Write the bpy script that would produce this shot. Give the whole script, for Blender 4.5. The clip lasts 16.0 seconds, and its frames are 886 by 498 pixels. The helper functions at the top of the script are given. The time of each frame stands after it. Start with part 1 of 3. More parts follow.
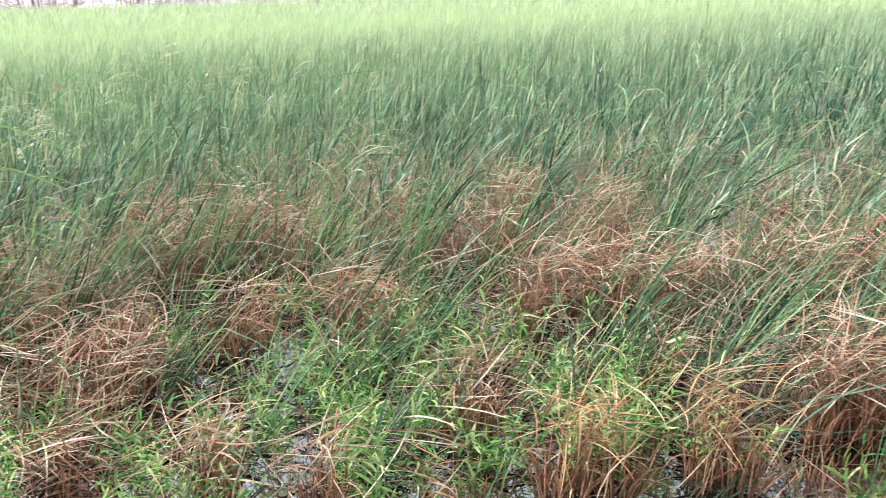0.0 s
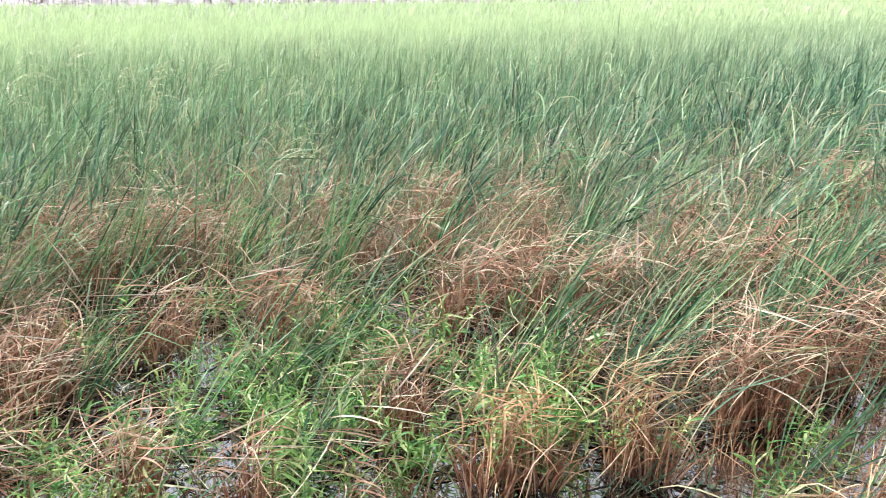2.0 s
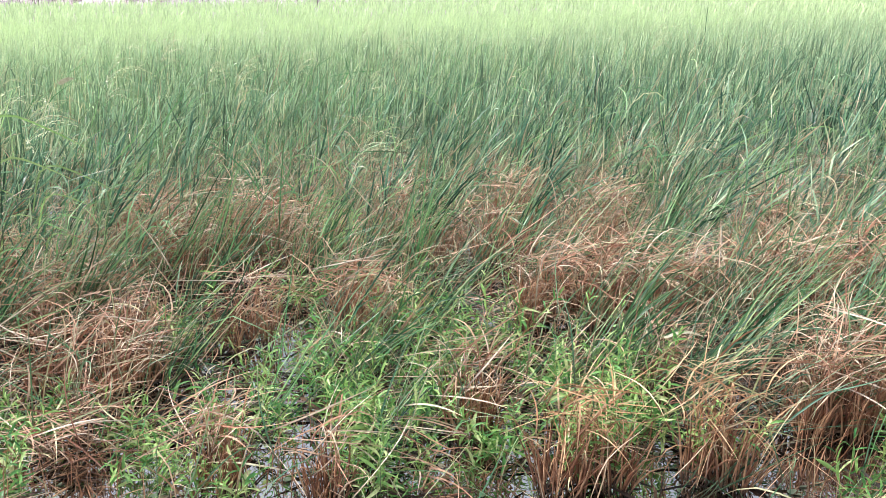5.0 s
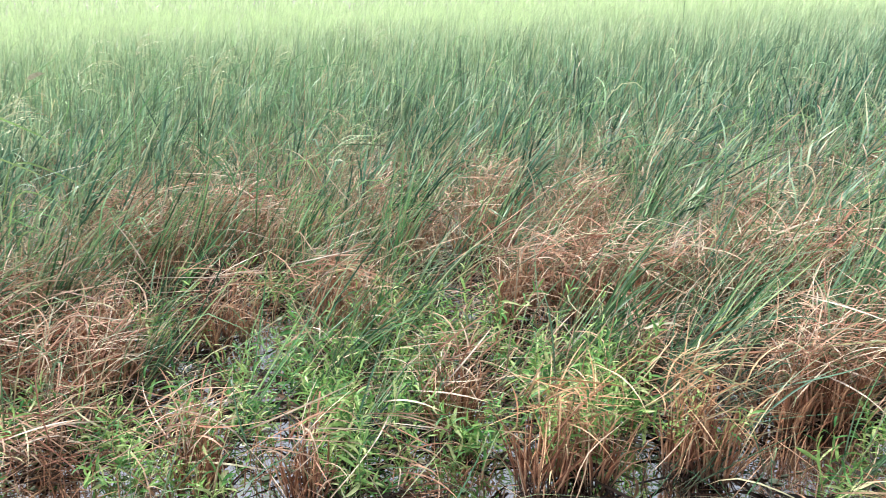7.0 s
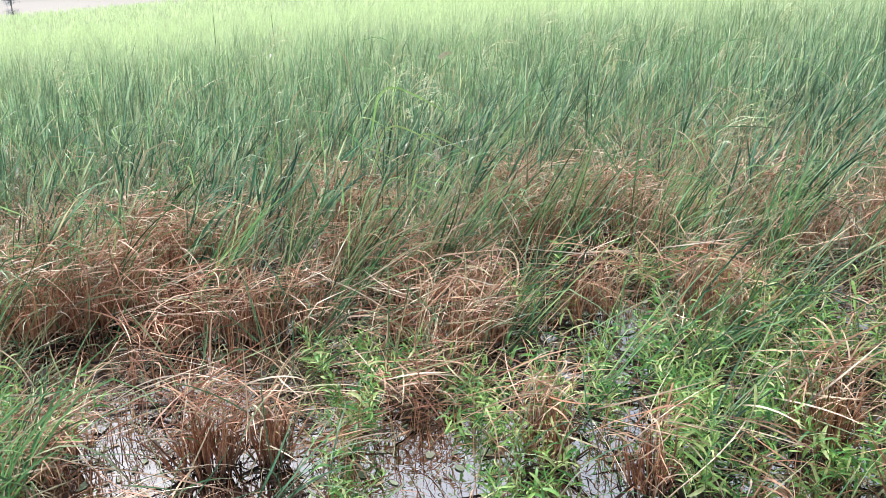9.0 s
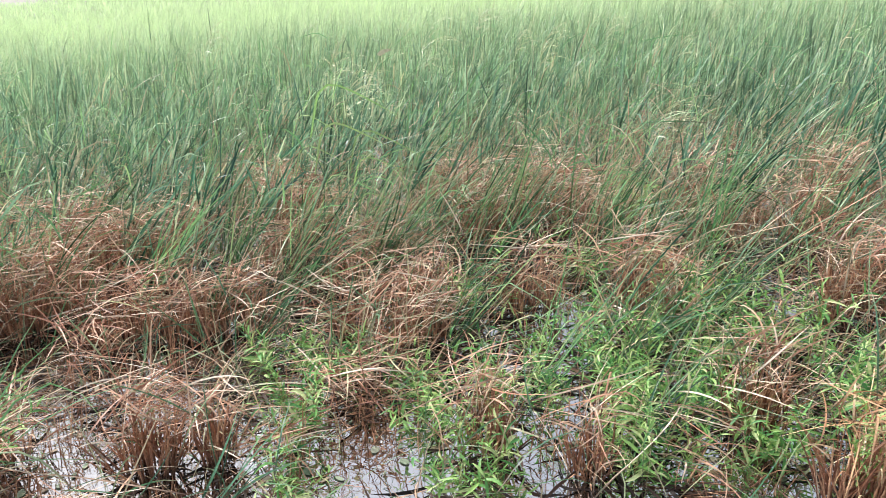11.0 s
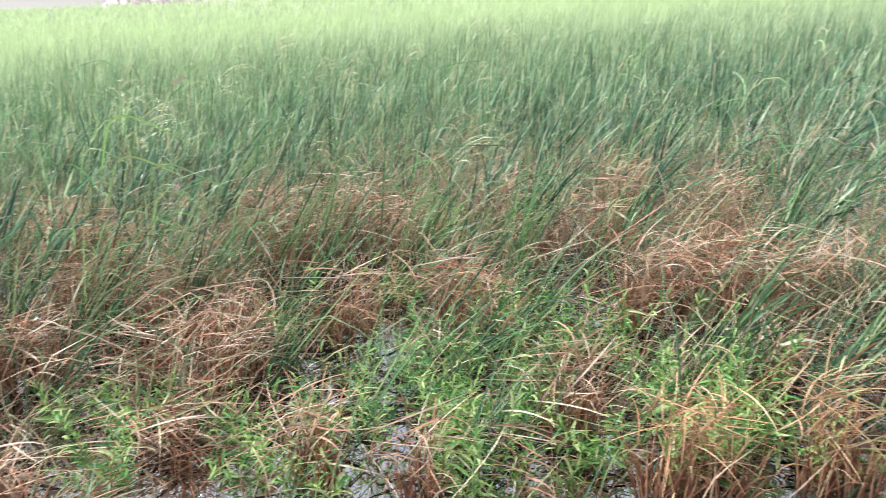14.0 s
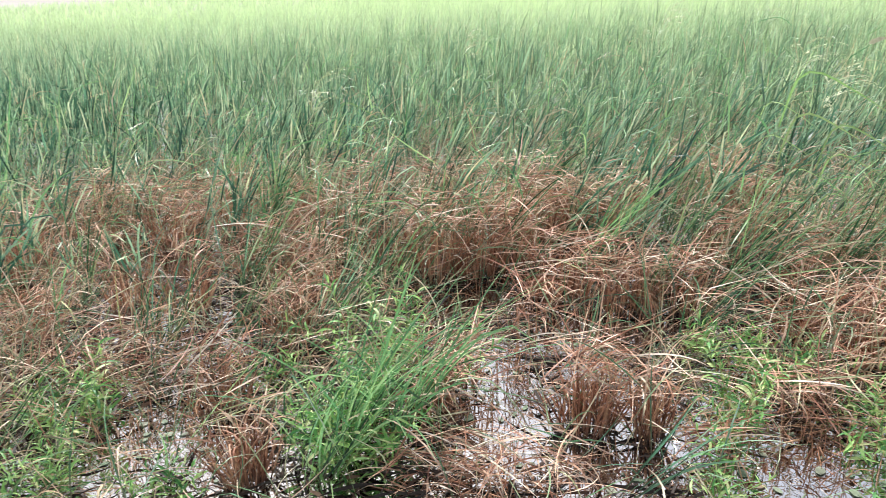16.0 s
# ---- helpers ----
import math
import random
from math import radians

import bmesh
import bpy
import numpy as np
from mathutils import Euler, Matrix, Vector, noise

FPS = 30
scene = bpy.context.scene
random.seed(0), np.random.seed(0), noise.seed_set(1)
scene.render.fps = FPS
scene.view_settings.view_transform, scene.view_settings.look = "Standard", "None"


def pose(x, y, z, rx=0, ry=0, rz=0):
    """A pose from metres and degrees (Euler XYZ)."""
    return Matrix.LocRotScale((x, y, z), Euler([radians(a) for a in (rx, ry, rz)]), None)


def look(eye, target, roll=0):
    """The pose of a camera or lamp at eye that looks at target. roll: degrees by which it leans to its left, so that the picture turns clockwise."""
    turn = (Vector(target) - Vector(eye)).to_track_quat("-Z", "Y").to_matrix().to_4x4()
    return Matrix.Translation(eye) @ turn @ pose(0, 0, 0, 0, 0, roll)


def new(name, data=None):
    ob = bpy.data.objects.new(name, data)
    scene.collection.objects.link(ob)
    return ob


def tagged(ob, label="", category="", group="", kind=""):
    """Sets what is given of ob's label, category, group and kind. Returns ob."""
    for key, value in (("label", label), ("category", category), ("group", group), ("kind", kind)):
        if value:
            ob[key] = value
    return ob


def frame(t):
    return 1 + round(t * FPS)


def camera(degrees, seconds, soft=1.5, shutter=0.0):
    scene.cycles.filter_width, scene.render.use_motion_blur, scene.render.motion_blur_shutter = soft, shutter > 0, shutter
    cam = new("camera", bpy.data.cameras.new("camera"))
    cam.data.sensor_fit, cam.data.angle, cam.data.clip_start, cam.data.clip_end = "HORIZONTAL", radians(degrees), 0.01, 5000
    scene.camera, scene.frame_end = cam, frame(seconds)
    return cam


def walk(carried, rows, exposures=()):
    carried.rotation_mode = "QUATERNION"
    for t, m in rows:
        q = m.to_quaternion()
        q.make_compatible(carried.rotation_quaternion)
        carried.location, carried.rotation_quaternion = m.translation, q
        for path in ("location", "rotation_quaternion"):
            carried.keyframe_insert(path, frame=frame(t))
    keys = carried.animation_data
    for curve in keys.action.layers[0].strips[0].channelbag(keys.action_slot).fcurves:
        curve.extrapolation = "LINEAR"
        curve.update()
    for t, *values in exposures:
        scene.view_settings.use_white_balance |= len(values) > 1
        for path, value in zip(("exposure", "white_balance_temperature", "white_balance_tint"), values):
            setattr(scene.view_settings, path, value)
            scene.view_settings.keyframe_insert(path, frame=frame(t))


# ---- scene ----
cam = camera(55.9, 16.0, soft=0.4, shutter=0.15)
PATH = [
    (0, (0.297, -0.156, 1.682), (-0.106, 1.706, 1.073), -1.6),
    (0.5, (0.309, -0.199, 1.677), (0.204, 1.71, 1.09), -0.4),
    (1, (0.315, -0.199, 1.677), (0.337, 1.712, 1.091), 0.3),
    (1.5, (0.32, -0.189, 1.674), (0.289, 1.719, 1.074), -0.1),
    (2, (0.281, -0.206, 1.674), (0.07, 1.692, 1.078), -0.2),
    (2.5, (0.243, -0.215, 1.669), (-0.129, 1.659, 1.079), 0.2),
    (3, (0.241, -0.214, 1.66), (-0.189, 1.646, 1.066), 0.3),
    (5.3, (0.281, -0.235, 1.667), (-0.096, 1.635, 1.065), -0.8),
    (5.5, (0.281, -0.234, 1.667), (-0.068, 1.642, 1.069), -0.6),
    (6, (0.283, -0.222, 1.664), (0.036, 1.67, 1.065), -0.4),
    (6.5, (0.283, -0.222, 1.664), (0.076, 1.674, 1.063), -0.4),
    (7, (0.287, -0.196, 1.659), (-0.062, 1.673, 1.039), -0.9),
    (7.5, (0.295, -0.147, 1.648), (-0.284, 1.666, 1.035), -2.0),
    (8, (0.321, -0.132, 1.673), (-0.527, 1.569, 1.051), -3.2),
    (8.5, (0.319, -0.141, 1.669), (-0.778, 1.407, 1.036), -3.8),
    (8.7, (0.326, -0.138, 1.665), (-0.841, 1.358, 1.031), -4.3),
    (10.8, (0.356, -0.164, 1.68), (-0.74, 1.375, 1.023), -4.1),
    (11, (0.363, -0.157, 1.675), (-0.693, 1.411, 1.023), -4.0),
    (11.5, (0.394, -0.115, 1.677), (-0.444, 1.589, 1.047), -3.5),
    (12, (0.483, -0.074, 1.691), (0.033, 1.774, 1.075), -3.0),
    (12.5, (0.532, -0.058, 1.693), (0.372, 1.842, 1.09), -3.0),
    (13, (0.513, -0.073, 1.7), (0.419, 1.833, 1.103), -3.4),
    (13.5, (0.427, -0.102, 1.703), (0.163, 1.785, 1.096), -3.2),
    (14, (0.306, -0.126, 1.68), (-0.342, 1.661, 1.058), -2.8),
    (14.5, (0.224, -0.185, 1.672), (-0.818, 1.408, 1.057), -2.9),
    (15, (0.192, -0.228, 1.668), (-1.149, 1.124, 1.057), -2.8),
    (15.5, (0.178, -0.29, 1.664), (-1.37, 0.811, 1.039), -2.8),
    (16, (0.172, -0.333, 1.664), (-1.501, 0.561, 1.028), -3.1),
]
EXPOSURE = 0.62
walk(cam, [(t, look(eye, target, roll)) for t, eye, target, roll in PATH],
     [(t, EXPOSURE + e) for t, e in ((0, 0), (0.5, -0.05), (1.5, -0.12), (2.0, 0.06), (2.5, -0.02), (3, -0.06), (5.5, 0), (6.5, -0.06), (7.5, 0.14), (8.6, 0.02), (11, 0.02), (12.5, 0.02), (14, 0.0), (14.5, 0.06), (15, -0.06), (15.5, -0.1), (16, 0.08))])

# ---- light: bright haze over the whole sky, a soft high sun ahead ----
SUN_AZ, SUN_EL = radians(-76), radians(50)      # azimuth from +y towards +x
world = bpy.data.worlds.new("hazy_sky")
scene.world = world
world.use_nodes = True
wn, wl = world.node_tree.nodes, world.node_tree.links
wn.clear()
sky = wn.new("ShaderNodeTexSky")
sky.sky_type, sky.sun_disc = "NISHITA", False
sky.sun_elevation, sky.sun_rotation = SUN_EL, SUN_AZ
sky.dust_density, sky.air_density = 3.0, 1.0
clear = wn.new("ShaderNodeBackground")
clear.inputs["Strength"].default_value = 0.05
wl.new(sky.outputs["Color"], clear.inputs["Color"])
haze = wn.new("ShaderNodeBackground")
haze.inputs["Color"].default_value = (0.95, 0.98, 1.07, 1)
haze.inputs["Strength"].default_value = 0.42
both = wn.new("ShaderNodeAddShader")
wl.new(clear.outputs[0], both.inputs[0])
wl.new(haze.outputs[0], both.inputs[1])
wout = wn.new("ShaderNodeOutputWorld")
wl.new(both.outputs[0], wout.inputs["Surface"])

sun = new("sun", bpy.data.lights.new("sun", "SUN"))
sun.data.energy, sun.data.angle, sun.data.color = 4.0, radians(6), (1.0, 0.965, 0.95)
sun_dir = Vector((math.sin(SUN_AZ) * math.cos(SUN_EL), math.cos(SUN_AZ) * math.cos(SUN_EL), math.sin(SUN_EL)))
sun.matrix_world = look(sun_dir * 50, (0, 0, 0))

# ---- materials ----


def material(name):
    m = bpy.data.materials.new(name)
    m.use_nodes = True
    n = m.node_tree.nodes
    return m, n, m.node_tree.links, n["Principled BSDF"]


def ramp(n, stops):
    r = n.new("ShaderNodeValToRGB")
    while len(r.color_ramp.elements) < len(stops):
        r.color_ramp.elements.new(0.5)
    for e, (at, col) in zip(r.color_ramp.elements, stops):
        e.position, e.color = at, (*col, 1)
    return r


def blade_material(name, stops, tip, tip_at=0.8, foot=None, see_through=0.3, rough=0.5, gloss=0.4, far_haze=None):
    """Leaf or straw: a colour of its own for each blade, drying towards the tip, streaked along, letting light through."""
    m, n, l, p = material(name)
    geo = n.new("ShaderNodeNewGeometry")
    col = ramp(n, stops)
    per = n.new("ShaderNodeObjectInfo")
    both_rnd, wrap = n.new("ShaderNodeMath"), n.new("ShaderNodeMath")
    both_rnd.operation, wrap.operation = "ADD", "FRACT"
    l.new(geo.outputs["Random Per Island"], both_rnd.inputs[0])
    l.new(per.outputs["Random"], both_rnd.inputs[1])
    l.new(both_rnd.outputs[0], wrap.inputs[0])
    l.new(wrap.outputs[0], col.inputs[0])
    along = n.new("ShaderNodeAttribute")
    along.attribute_name = "along"
    noise_big = n.new("ShaderNodeTexNoise")
    noise_big.inputs["Scale"].default_value = 2.2
    grain = n.new("ShaderNodeTexNoise")
    grain.inputs["Scale"].default_value = 90.0
    grain.inputs["Detail"].default_value = 3.0
    coord = n.new("ShaderNodeTexCoord")
    l.new(coord.outputs["Object"], noise_big.inputs["Vector"])
    l.new(coord.outputs["Object"], grain.inputs["Vector"])

    def mix(a, b, fac, mode="MIX"):
        x = n.new("ShaderNodeMix")
        x.data_type, x.blend_type = "RGBA", mode
        for sock, val in ((x.inputs["Factor"], fac), (x.inputs["A"], a), (x.inputs["B"], b)):
            if isinstance(val, (int, float)):
                sock.default_value = val
            elif isinstance(val, tuple):
                sock.default_value = (*val, 1)
            else:
                l.new(val, sock)
        return x.outputs["Result"]

    c = col.outputs["Color"]
    span = n.new("ShaderNodeMapRange")
    span.inputs["From Min"].default_value, span.inputs["From Max"].default_value = tip_at, 1.05
    l.new(along.outputs["Fac"], span.inputs["Value"])
    c = mix(c, tip, span.outputs["Result"])
    # blade base colour; dark in rice, straw and stubble to paint shade there
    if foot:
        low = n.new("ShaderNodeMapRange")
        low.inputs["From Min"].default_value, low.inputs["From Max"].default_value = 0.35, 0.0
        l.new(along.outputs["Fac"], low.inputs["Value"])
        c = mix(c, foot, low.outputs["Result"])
    # distance haze painted into the leaf colour, by each blade's share
    if far_haze:
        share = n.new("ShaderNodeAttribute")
        share.attribute_name = "far_haze"
        c = mix(c, far_haze, share.outputs["Fac"])
    tone = ramp(n, [(0.3, (0.72, 0.72, 0.72)), (0.7, (1.25, 1.25, 1.2))])
    l.new(noise_big.outputs["Fac"], tone.inputs[0])
    c = mix(c, tone.outputs["Color"], 0.8, "MULTIPLY")
    fine = ramp(n, [(0.35, (0.7, 0.68, 0.62)), (0.65, (1.2, 1.2, 1.2))])
    l.new(grain.outputs["Fac"], fine.inputs[0])
    c = mix(c, fine.outputs["Color"], 0.6, "MULTIPLY")
    l.new(c, p.inputs["Base Color"])
    p.inputs["Roughness"].default_value = rough
    p.inputs["Specular IOR Level"].default_value = gloss
    thin = n.new("ShaderNodeBsdfTranslucent")
    l.new(c, thin.inputs["Color"])
    mx = n.new("ShaderNodeMixShader")
    mx.inputs[0].default_value = see_through
    l.new(p.outputs[0], mx.inputs[1])
    l.new(thin.outputs[0], mx.inputs[2])
    l.new(mx.outputs[0], n["Material Output"].inputs["Surface"])
    return m


# the last colour is the pale haze painted on far blades
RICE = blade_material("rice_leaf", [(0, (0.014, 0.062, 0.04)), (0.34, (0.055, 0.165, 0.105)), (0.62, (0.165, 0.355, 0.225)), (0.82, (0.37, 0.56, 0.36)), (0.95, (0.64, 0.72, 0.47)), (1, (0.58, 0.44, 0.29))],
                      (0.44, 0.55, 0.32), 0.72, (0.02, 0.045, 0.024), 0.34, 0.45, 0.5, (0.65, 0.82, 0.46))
# a darker green mix than rice_leaf, with fewer pale stops
DARK_RICE = blade_material("dark_rice_leaf", [(0, (0.018, 0.07, 0.03)), (0.4, (0.05, 0.155, 0.068)), (0.78, (0.13, 0.3, 0.13)), (1, (0.4, 0.54, 0.25))], (0.42, 0.52, 0.28), 0.78, (0.1, 0.09, 0.05), 0.28)
TANGLE = blade_material("withering_leaf", [(0, (0.04, 0.13, 0.07)), (0.3, (0.12, 0.26, 0.12)), (0.48, (0.28, 0.38, 0.2)), (0.62, (0.5, 0.46, 0.3)), (0.8, (0.56, 0.34, 0.23)), (1, (0.78, 0.64, 0.48))],
                        (0.6, 0.52, 0.36), 0.7, (0.16, 0.1, 0.07), 0.15, 0.45, 0.45)
STEM = blade_material("rice_stem", [(0, (0.025, 0.09, 0.05)), (1, (0.08, 0.18, 0.09))], (0.13, 0.24, 0.11), 0.8, (0.14, 0.11, 0.07), 0.05)
# the dark foot colour paints shade low in the clumps
STRAW = blade_material("dry_straw", [(0, (0.25, 0.1, 0.065)), (0.28, (0.54, 0.265, 0.175)), (0.57, (0.74, 0.465, 0.325)), (0.78, (0.87, 0.67, 0.52)), (0.93, (0.91, 0.8, 0.68)), (1, (0.5, 0.54, 0.24))],
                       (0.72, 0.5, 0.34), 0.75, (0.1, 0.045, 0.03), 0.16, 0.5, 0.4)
# near-black foot colour paints the shade under the bent leaves
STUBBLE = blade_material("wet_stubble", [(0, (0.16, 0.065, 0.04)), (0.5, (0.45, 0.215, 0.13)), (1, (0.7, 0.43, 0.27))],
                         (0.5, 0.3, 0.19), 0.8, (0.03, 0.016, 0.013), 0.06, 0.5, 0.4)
GOLD = blade_material("golden_straw", [(0, (0.3, 0.135, 0.07)), (0.3, (0.6, 0.33, 0.18)), (0.6, (0.78, 0.52, 0.31)), (0.83, (0.88, 0.7, 0.5)), (1, (0.46, 0.56, 0.24))], (0.66, 0.52, 0.3), 0.75, (0.2, 0.1, 0.06), 0.15)
WEED_LEAF = blade_material("weed_leaf", [(0, (0.05, 0.2, 0.06)), (0.35, (0.17, 0.43, 0.12)), (0.75, (0.4, 0.64, 0.2)), (1, (0.7, 0.77, 0.4))],
                           (0.4, 0.6, 0.2), 0.8, None, 0.33, 0.45, 0.45)
WEED_STEM = blade_material("weed_stem", [(0, (0.22, 0.34, 0.1)), (1, (0.4, 0.46, 0.16))], (0.24, 0.44, 0.12), 0.6, (0.24, 0.13, 0.08), 0.1)
REED = blade_material("reed_leaf", [(0, (0.09, 0.26, 0.11)), (0.6, (0.24, 0.47, 0.2)), (1, (0.42, 0.62, 0.28))], (0.42, 0.6, 0.3), 0.8, None, 0.35, 0.45, 0.45)
# near-black leaf colour, chosen to darken the gaps between plants
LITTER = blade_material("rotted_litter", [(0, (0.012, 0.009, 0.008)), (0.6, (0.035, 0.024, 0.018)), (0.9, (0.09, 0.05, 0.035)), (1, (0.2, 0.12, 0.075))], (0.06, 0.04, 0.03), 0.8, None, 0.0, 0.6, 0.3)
HEAD = blade_material("seed_head", [(0, (0.42, 0.5, 0.28)), (1, (0.66, 0.68, 0.44))], (0.6, 0.6, 0.4), 0.5, None, 0.2)
DEADWOOD = blade_material("dead_stalk", [(0, (0.1, 0.08, 0.09)), (0.3, (0.3, 0.24, 0.26)), (0.6, (0.62, 0.53, 0.54)), (1, (0.85, 0.78, 0.74))], (0.7, 0.6, 0.6), 0.8, None, 0.1, 0.8, 0.2)
PALE = blade_material("bleached_leaf", [(0, (0.5, 0.47, 0.34)), (1, (0.6, 0.58, 0.44))], (0.56, 0.5, 0.36), 0.5, None, 0.15)

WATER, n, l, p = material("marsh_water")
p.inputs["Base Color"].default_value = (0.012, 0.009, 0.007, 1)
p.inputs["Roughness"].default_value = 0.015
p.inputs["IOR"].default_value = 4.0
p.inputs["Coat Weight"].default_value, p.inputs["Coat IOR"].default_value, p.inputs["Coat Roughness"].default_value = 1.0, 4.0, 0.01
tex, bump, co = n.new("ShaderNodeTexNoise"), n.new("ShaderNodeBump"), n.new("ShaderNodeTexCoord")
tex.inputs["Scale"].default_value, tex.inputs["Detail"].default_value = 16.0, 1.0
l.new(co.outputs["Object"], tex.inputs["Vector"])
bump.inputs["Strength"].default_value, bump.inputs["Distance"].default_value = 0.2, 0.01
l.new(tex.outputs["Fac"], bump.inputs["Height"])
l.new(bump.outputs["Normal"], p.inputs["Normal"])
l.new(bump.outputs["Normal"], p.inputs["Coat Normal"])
ROCK, n, l, p = material("pale_rock")
co, a, b = n.new("ShaderNodeTexCoord"), n.new("ShaderNodeTexNoise"), n.new("ShaderNodeBump")
a.inputs["Scale"].default_value, a.inputs["Detail"].default_value = 1.1, 8.0
l.new(co.outputs["Object"], a.inputs["Vector"])
c = ramp(n, [(0.3, (0.55, 0.47, 0.5)), (0.48, (0.8, 0.71, 0.75)), (0.7, (0.9, 0.83, 0.85))])
l.new(a.outputs["Fac"], c.inputs[0])
l.new(c.outputs["Color"], p.inputs["Base Color"])
p.inputs["Roughness"].default_value = 0.9
l.new(a.outputs["Fac"], b.inputs["Height"])
b.inputs["Strength"].default_value = 0.6
l.new(b.outputs["Normal"], p.inputs["Normal"])

SOIL, n, l, p = material("trodden_soil")
co, a, b = n.new("ShaderNodeTexCoord"), n.new("ShaderNodeTexNoise"), n.new("ShaderNodeBump")
a.inputs["Scale"].default_value, a.inputs["Detail"].default_value = 7.0, 8.0
l.new(co.outputs["Object"], a.inputs["Vector"])
c = ramp(n, [(0.3, (0.09, 0.065, 0.045)), (0.55, (0.17, 0.125, 0.085)), (0.75, (0.14, 0.15, 0.07))])
l.new(a.outputs["Fac"], c.inputs[0])
l.new(c.outputs["Color"], p.inputs["Base Color"])
p.inputs["Roughness"].default_value = 0.95
l.new(a.outputs["Fac"], b.inputs["Height"])
l.new(b.outputs["Normal"], p.inputs["Normal"])

BARK, n, l, p = material("grey_bark")
co, a = n.new("ShaderNodeTexCoord"), n.new("ShaderNodeTexNoise")
a.inputs["Scale"].default_value = 6.0
l.new(co.outputs["Object"], a.inputs["Vector"])
c = ramp(n, [(0.3, (0.14, 0.11, 0.1)), (0.7, (0.36, 0.31, 0.3))])
l.new(a.outputs["Fac"], c.inputs[0])
l.new(c.outputs["Color"], p.inputs["Base Color"])
p.inputs["Roughness"].default_value = 0.9

# ---- builders ----
rng = np.random.default_rng(11)
EYE = np.array((0.3, -0.17))
LEAN = radians(27)          # the wind has laid the crop this way, from +x towards +y


def mesh_of(name, verts, quads, along, mat, far_haze=None):
    me = bpy.data.meshes.new(name)
    nv, nq = len(verts), len(quads)
    me.vertices.add(nv)
    me.vertices.foreach_set("co", np.asarray(verts, np.float32).ravel())
    me.loops.add(nq * 4)
    me.loops.foreach_set("vertex_index", np.asarray(quads, np.int32).ravel())
    me.polygons.add(nq)
    me.polygons.foreach_set("loop_start", np.arange(0, nq * 4, 4, dtype=np.int32))
    me.polygons.foreach_set("use_smooth", np.ones(nq, bool))
    me.update(calc_edges=True)
    at = me.attributes.new("along", "FLOAT", "POINT")
    at.data.foreach_set("value", np.asarray(along, np.float32).ravel())
    # per-blade share of the pale colour that paints distant haze
    if far_haze is not None:
        at = me.attributes.new("far_haze", "FLOAT", "POINT")
        at.data.foreach_set("value", np.repeat(far_haze, nv // len(far_haze)).astype(np.float32))
    me.materials.append(mat)
    return me


def blades(base, az, length, tilt, bend, width, segs=5, power=1.5, kink=None, kink_at=None, sides=2, round_tip=False, wave=0.0, fold=0.0):
    """Many blades at once. tilt: angle from upright at the foot; bend: added by the tip; kink: added past kink_at.
    sides 2: a thin leaf; 3: a hollow-looking stalk. Gives verts, quads, along."""
    base = np.asarray(base, float)
    k = len(base)
    az, length, tilt, bend, width = (np.broadcast_to(np.asarray(v, float), k) for v in (az, length, tilt, bend, width))
    s = np.linspace(0, 1, segs + 1)
    th = tilt[:, None] + bend[:, None] * s[None] ** power
    if kink is not None:
        th = th + np.asarray(kink)[:, None] / (1 + np.exp(-(s[None] - np.asarray(kink_at)[:, None]) * 30))
    phi = az[:, None] + (wave * rng.normal(size=(k, 1))) * s[None]
    step = length[:, None] / segs
    mid = 0.5 * (th[:, 1:] + th[:, :-1])
    pm = 0.5 * (phi[:, 1:] + phi[:, :-1])
    d = np.stack([np.sin(mid) * np.cos(pm), np.sin(mid) * np.sin(pm), np.cos(mid)], -1) * step[..., None]
    pts = np.concatenate([np.zeros((k, 1, 3)), np.cumsum(d, 1)], 1) + base[:, None]
    low = np.minimum(pts[..., 2], 0.006 + 0.01 * rng.random((k, 1)))
    pts[..., 2] = np.where(pts[..., 2] < 0.012, np.maximum(low, 0.006), pts[..., 2])
    tan = np.stack([np.sin(th) * np.cos(phi), np.sin(th) * np.sin(phi), np.cos(th)], -1)
    flat = np.stack([-np.sin(phi), np.cos(phi), np.zeros_like(phi)], -1)
    norm = np.cross(tan, flat)
    twist = rng.uniform(-1.2, 1.2, (k, 1, 1)) + rng.uniform(-0.8, 0.8, (k, 1, 1)) * s[None, :, None]
    if round_tip:
        prof = np.sin(np.pi * np.clip(s * 0.94 + 0.06, 0, 1)) ** 0.7
        twist = twist * 0.6
    else:
        prof = np.minimum(1, 0.55 + 2.0 * s) * (1 - s ** 3 * 0.9)
    half = (width[:, None] * prof[None])[..., None] * 0.5
    if sides == 2:
        side = np.cos(twist) * flat + np.sin(twist) * norm
        if fold:
            keel = np.cross(tan, side)
            ring = np.stack([pts - side * half, pts - keel * half * fold, pts + side * half], 2)
        else:
            ring = np.stack([pts - side * half, pts + side * half], 2)
    else:
        ring = np.stack([pts + half * (math.cos(a) * flat + math.sin(a) * norm) for a in (0.5, 2.6, 4.7)], 2)
    verts = ring.reshape(-1, 3)
    across = ring.shape[2]
    per = (segs + 1) * across
    i = np.arange(segs)[:, None] * across
    if sides == 2 and fold:
        one = np.concatenate([i + np.array([[j, j + 1, j + 4, j + 3]]) for j in (0, 1)])
    elif sides == 2:
        one = (i + np.array([[0, 1, 3, 2]]))
    else:
        one = np.concatenate([i + np.array([[j, (j + 1) % 3, (j + 1) % 3 + 3, j + 3]]) for j in range(3)])
    quads = (np.arange(k)[:, None, None] * per + one[None]).reshape(-1, 4)
    along = np.broadcast_to(s[None, :, None], (k, segs + 1, across)).ravel()
    return verts, quads, along


def joined(*sets):
    verts, quads, along, start = [], [], [], 0
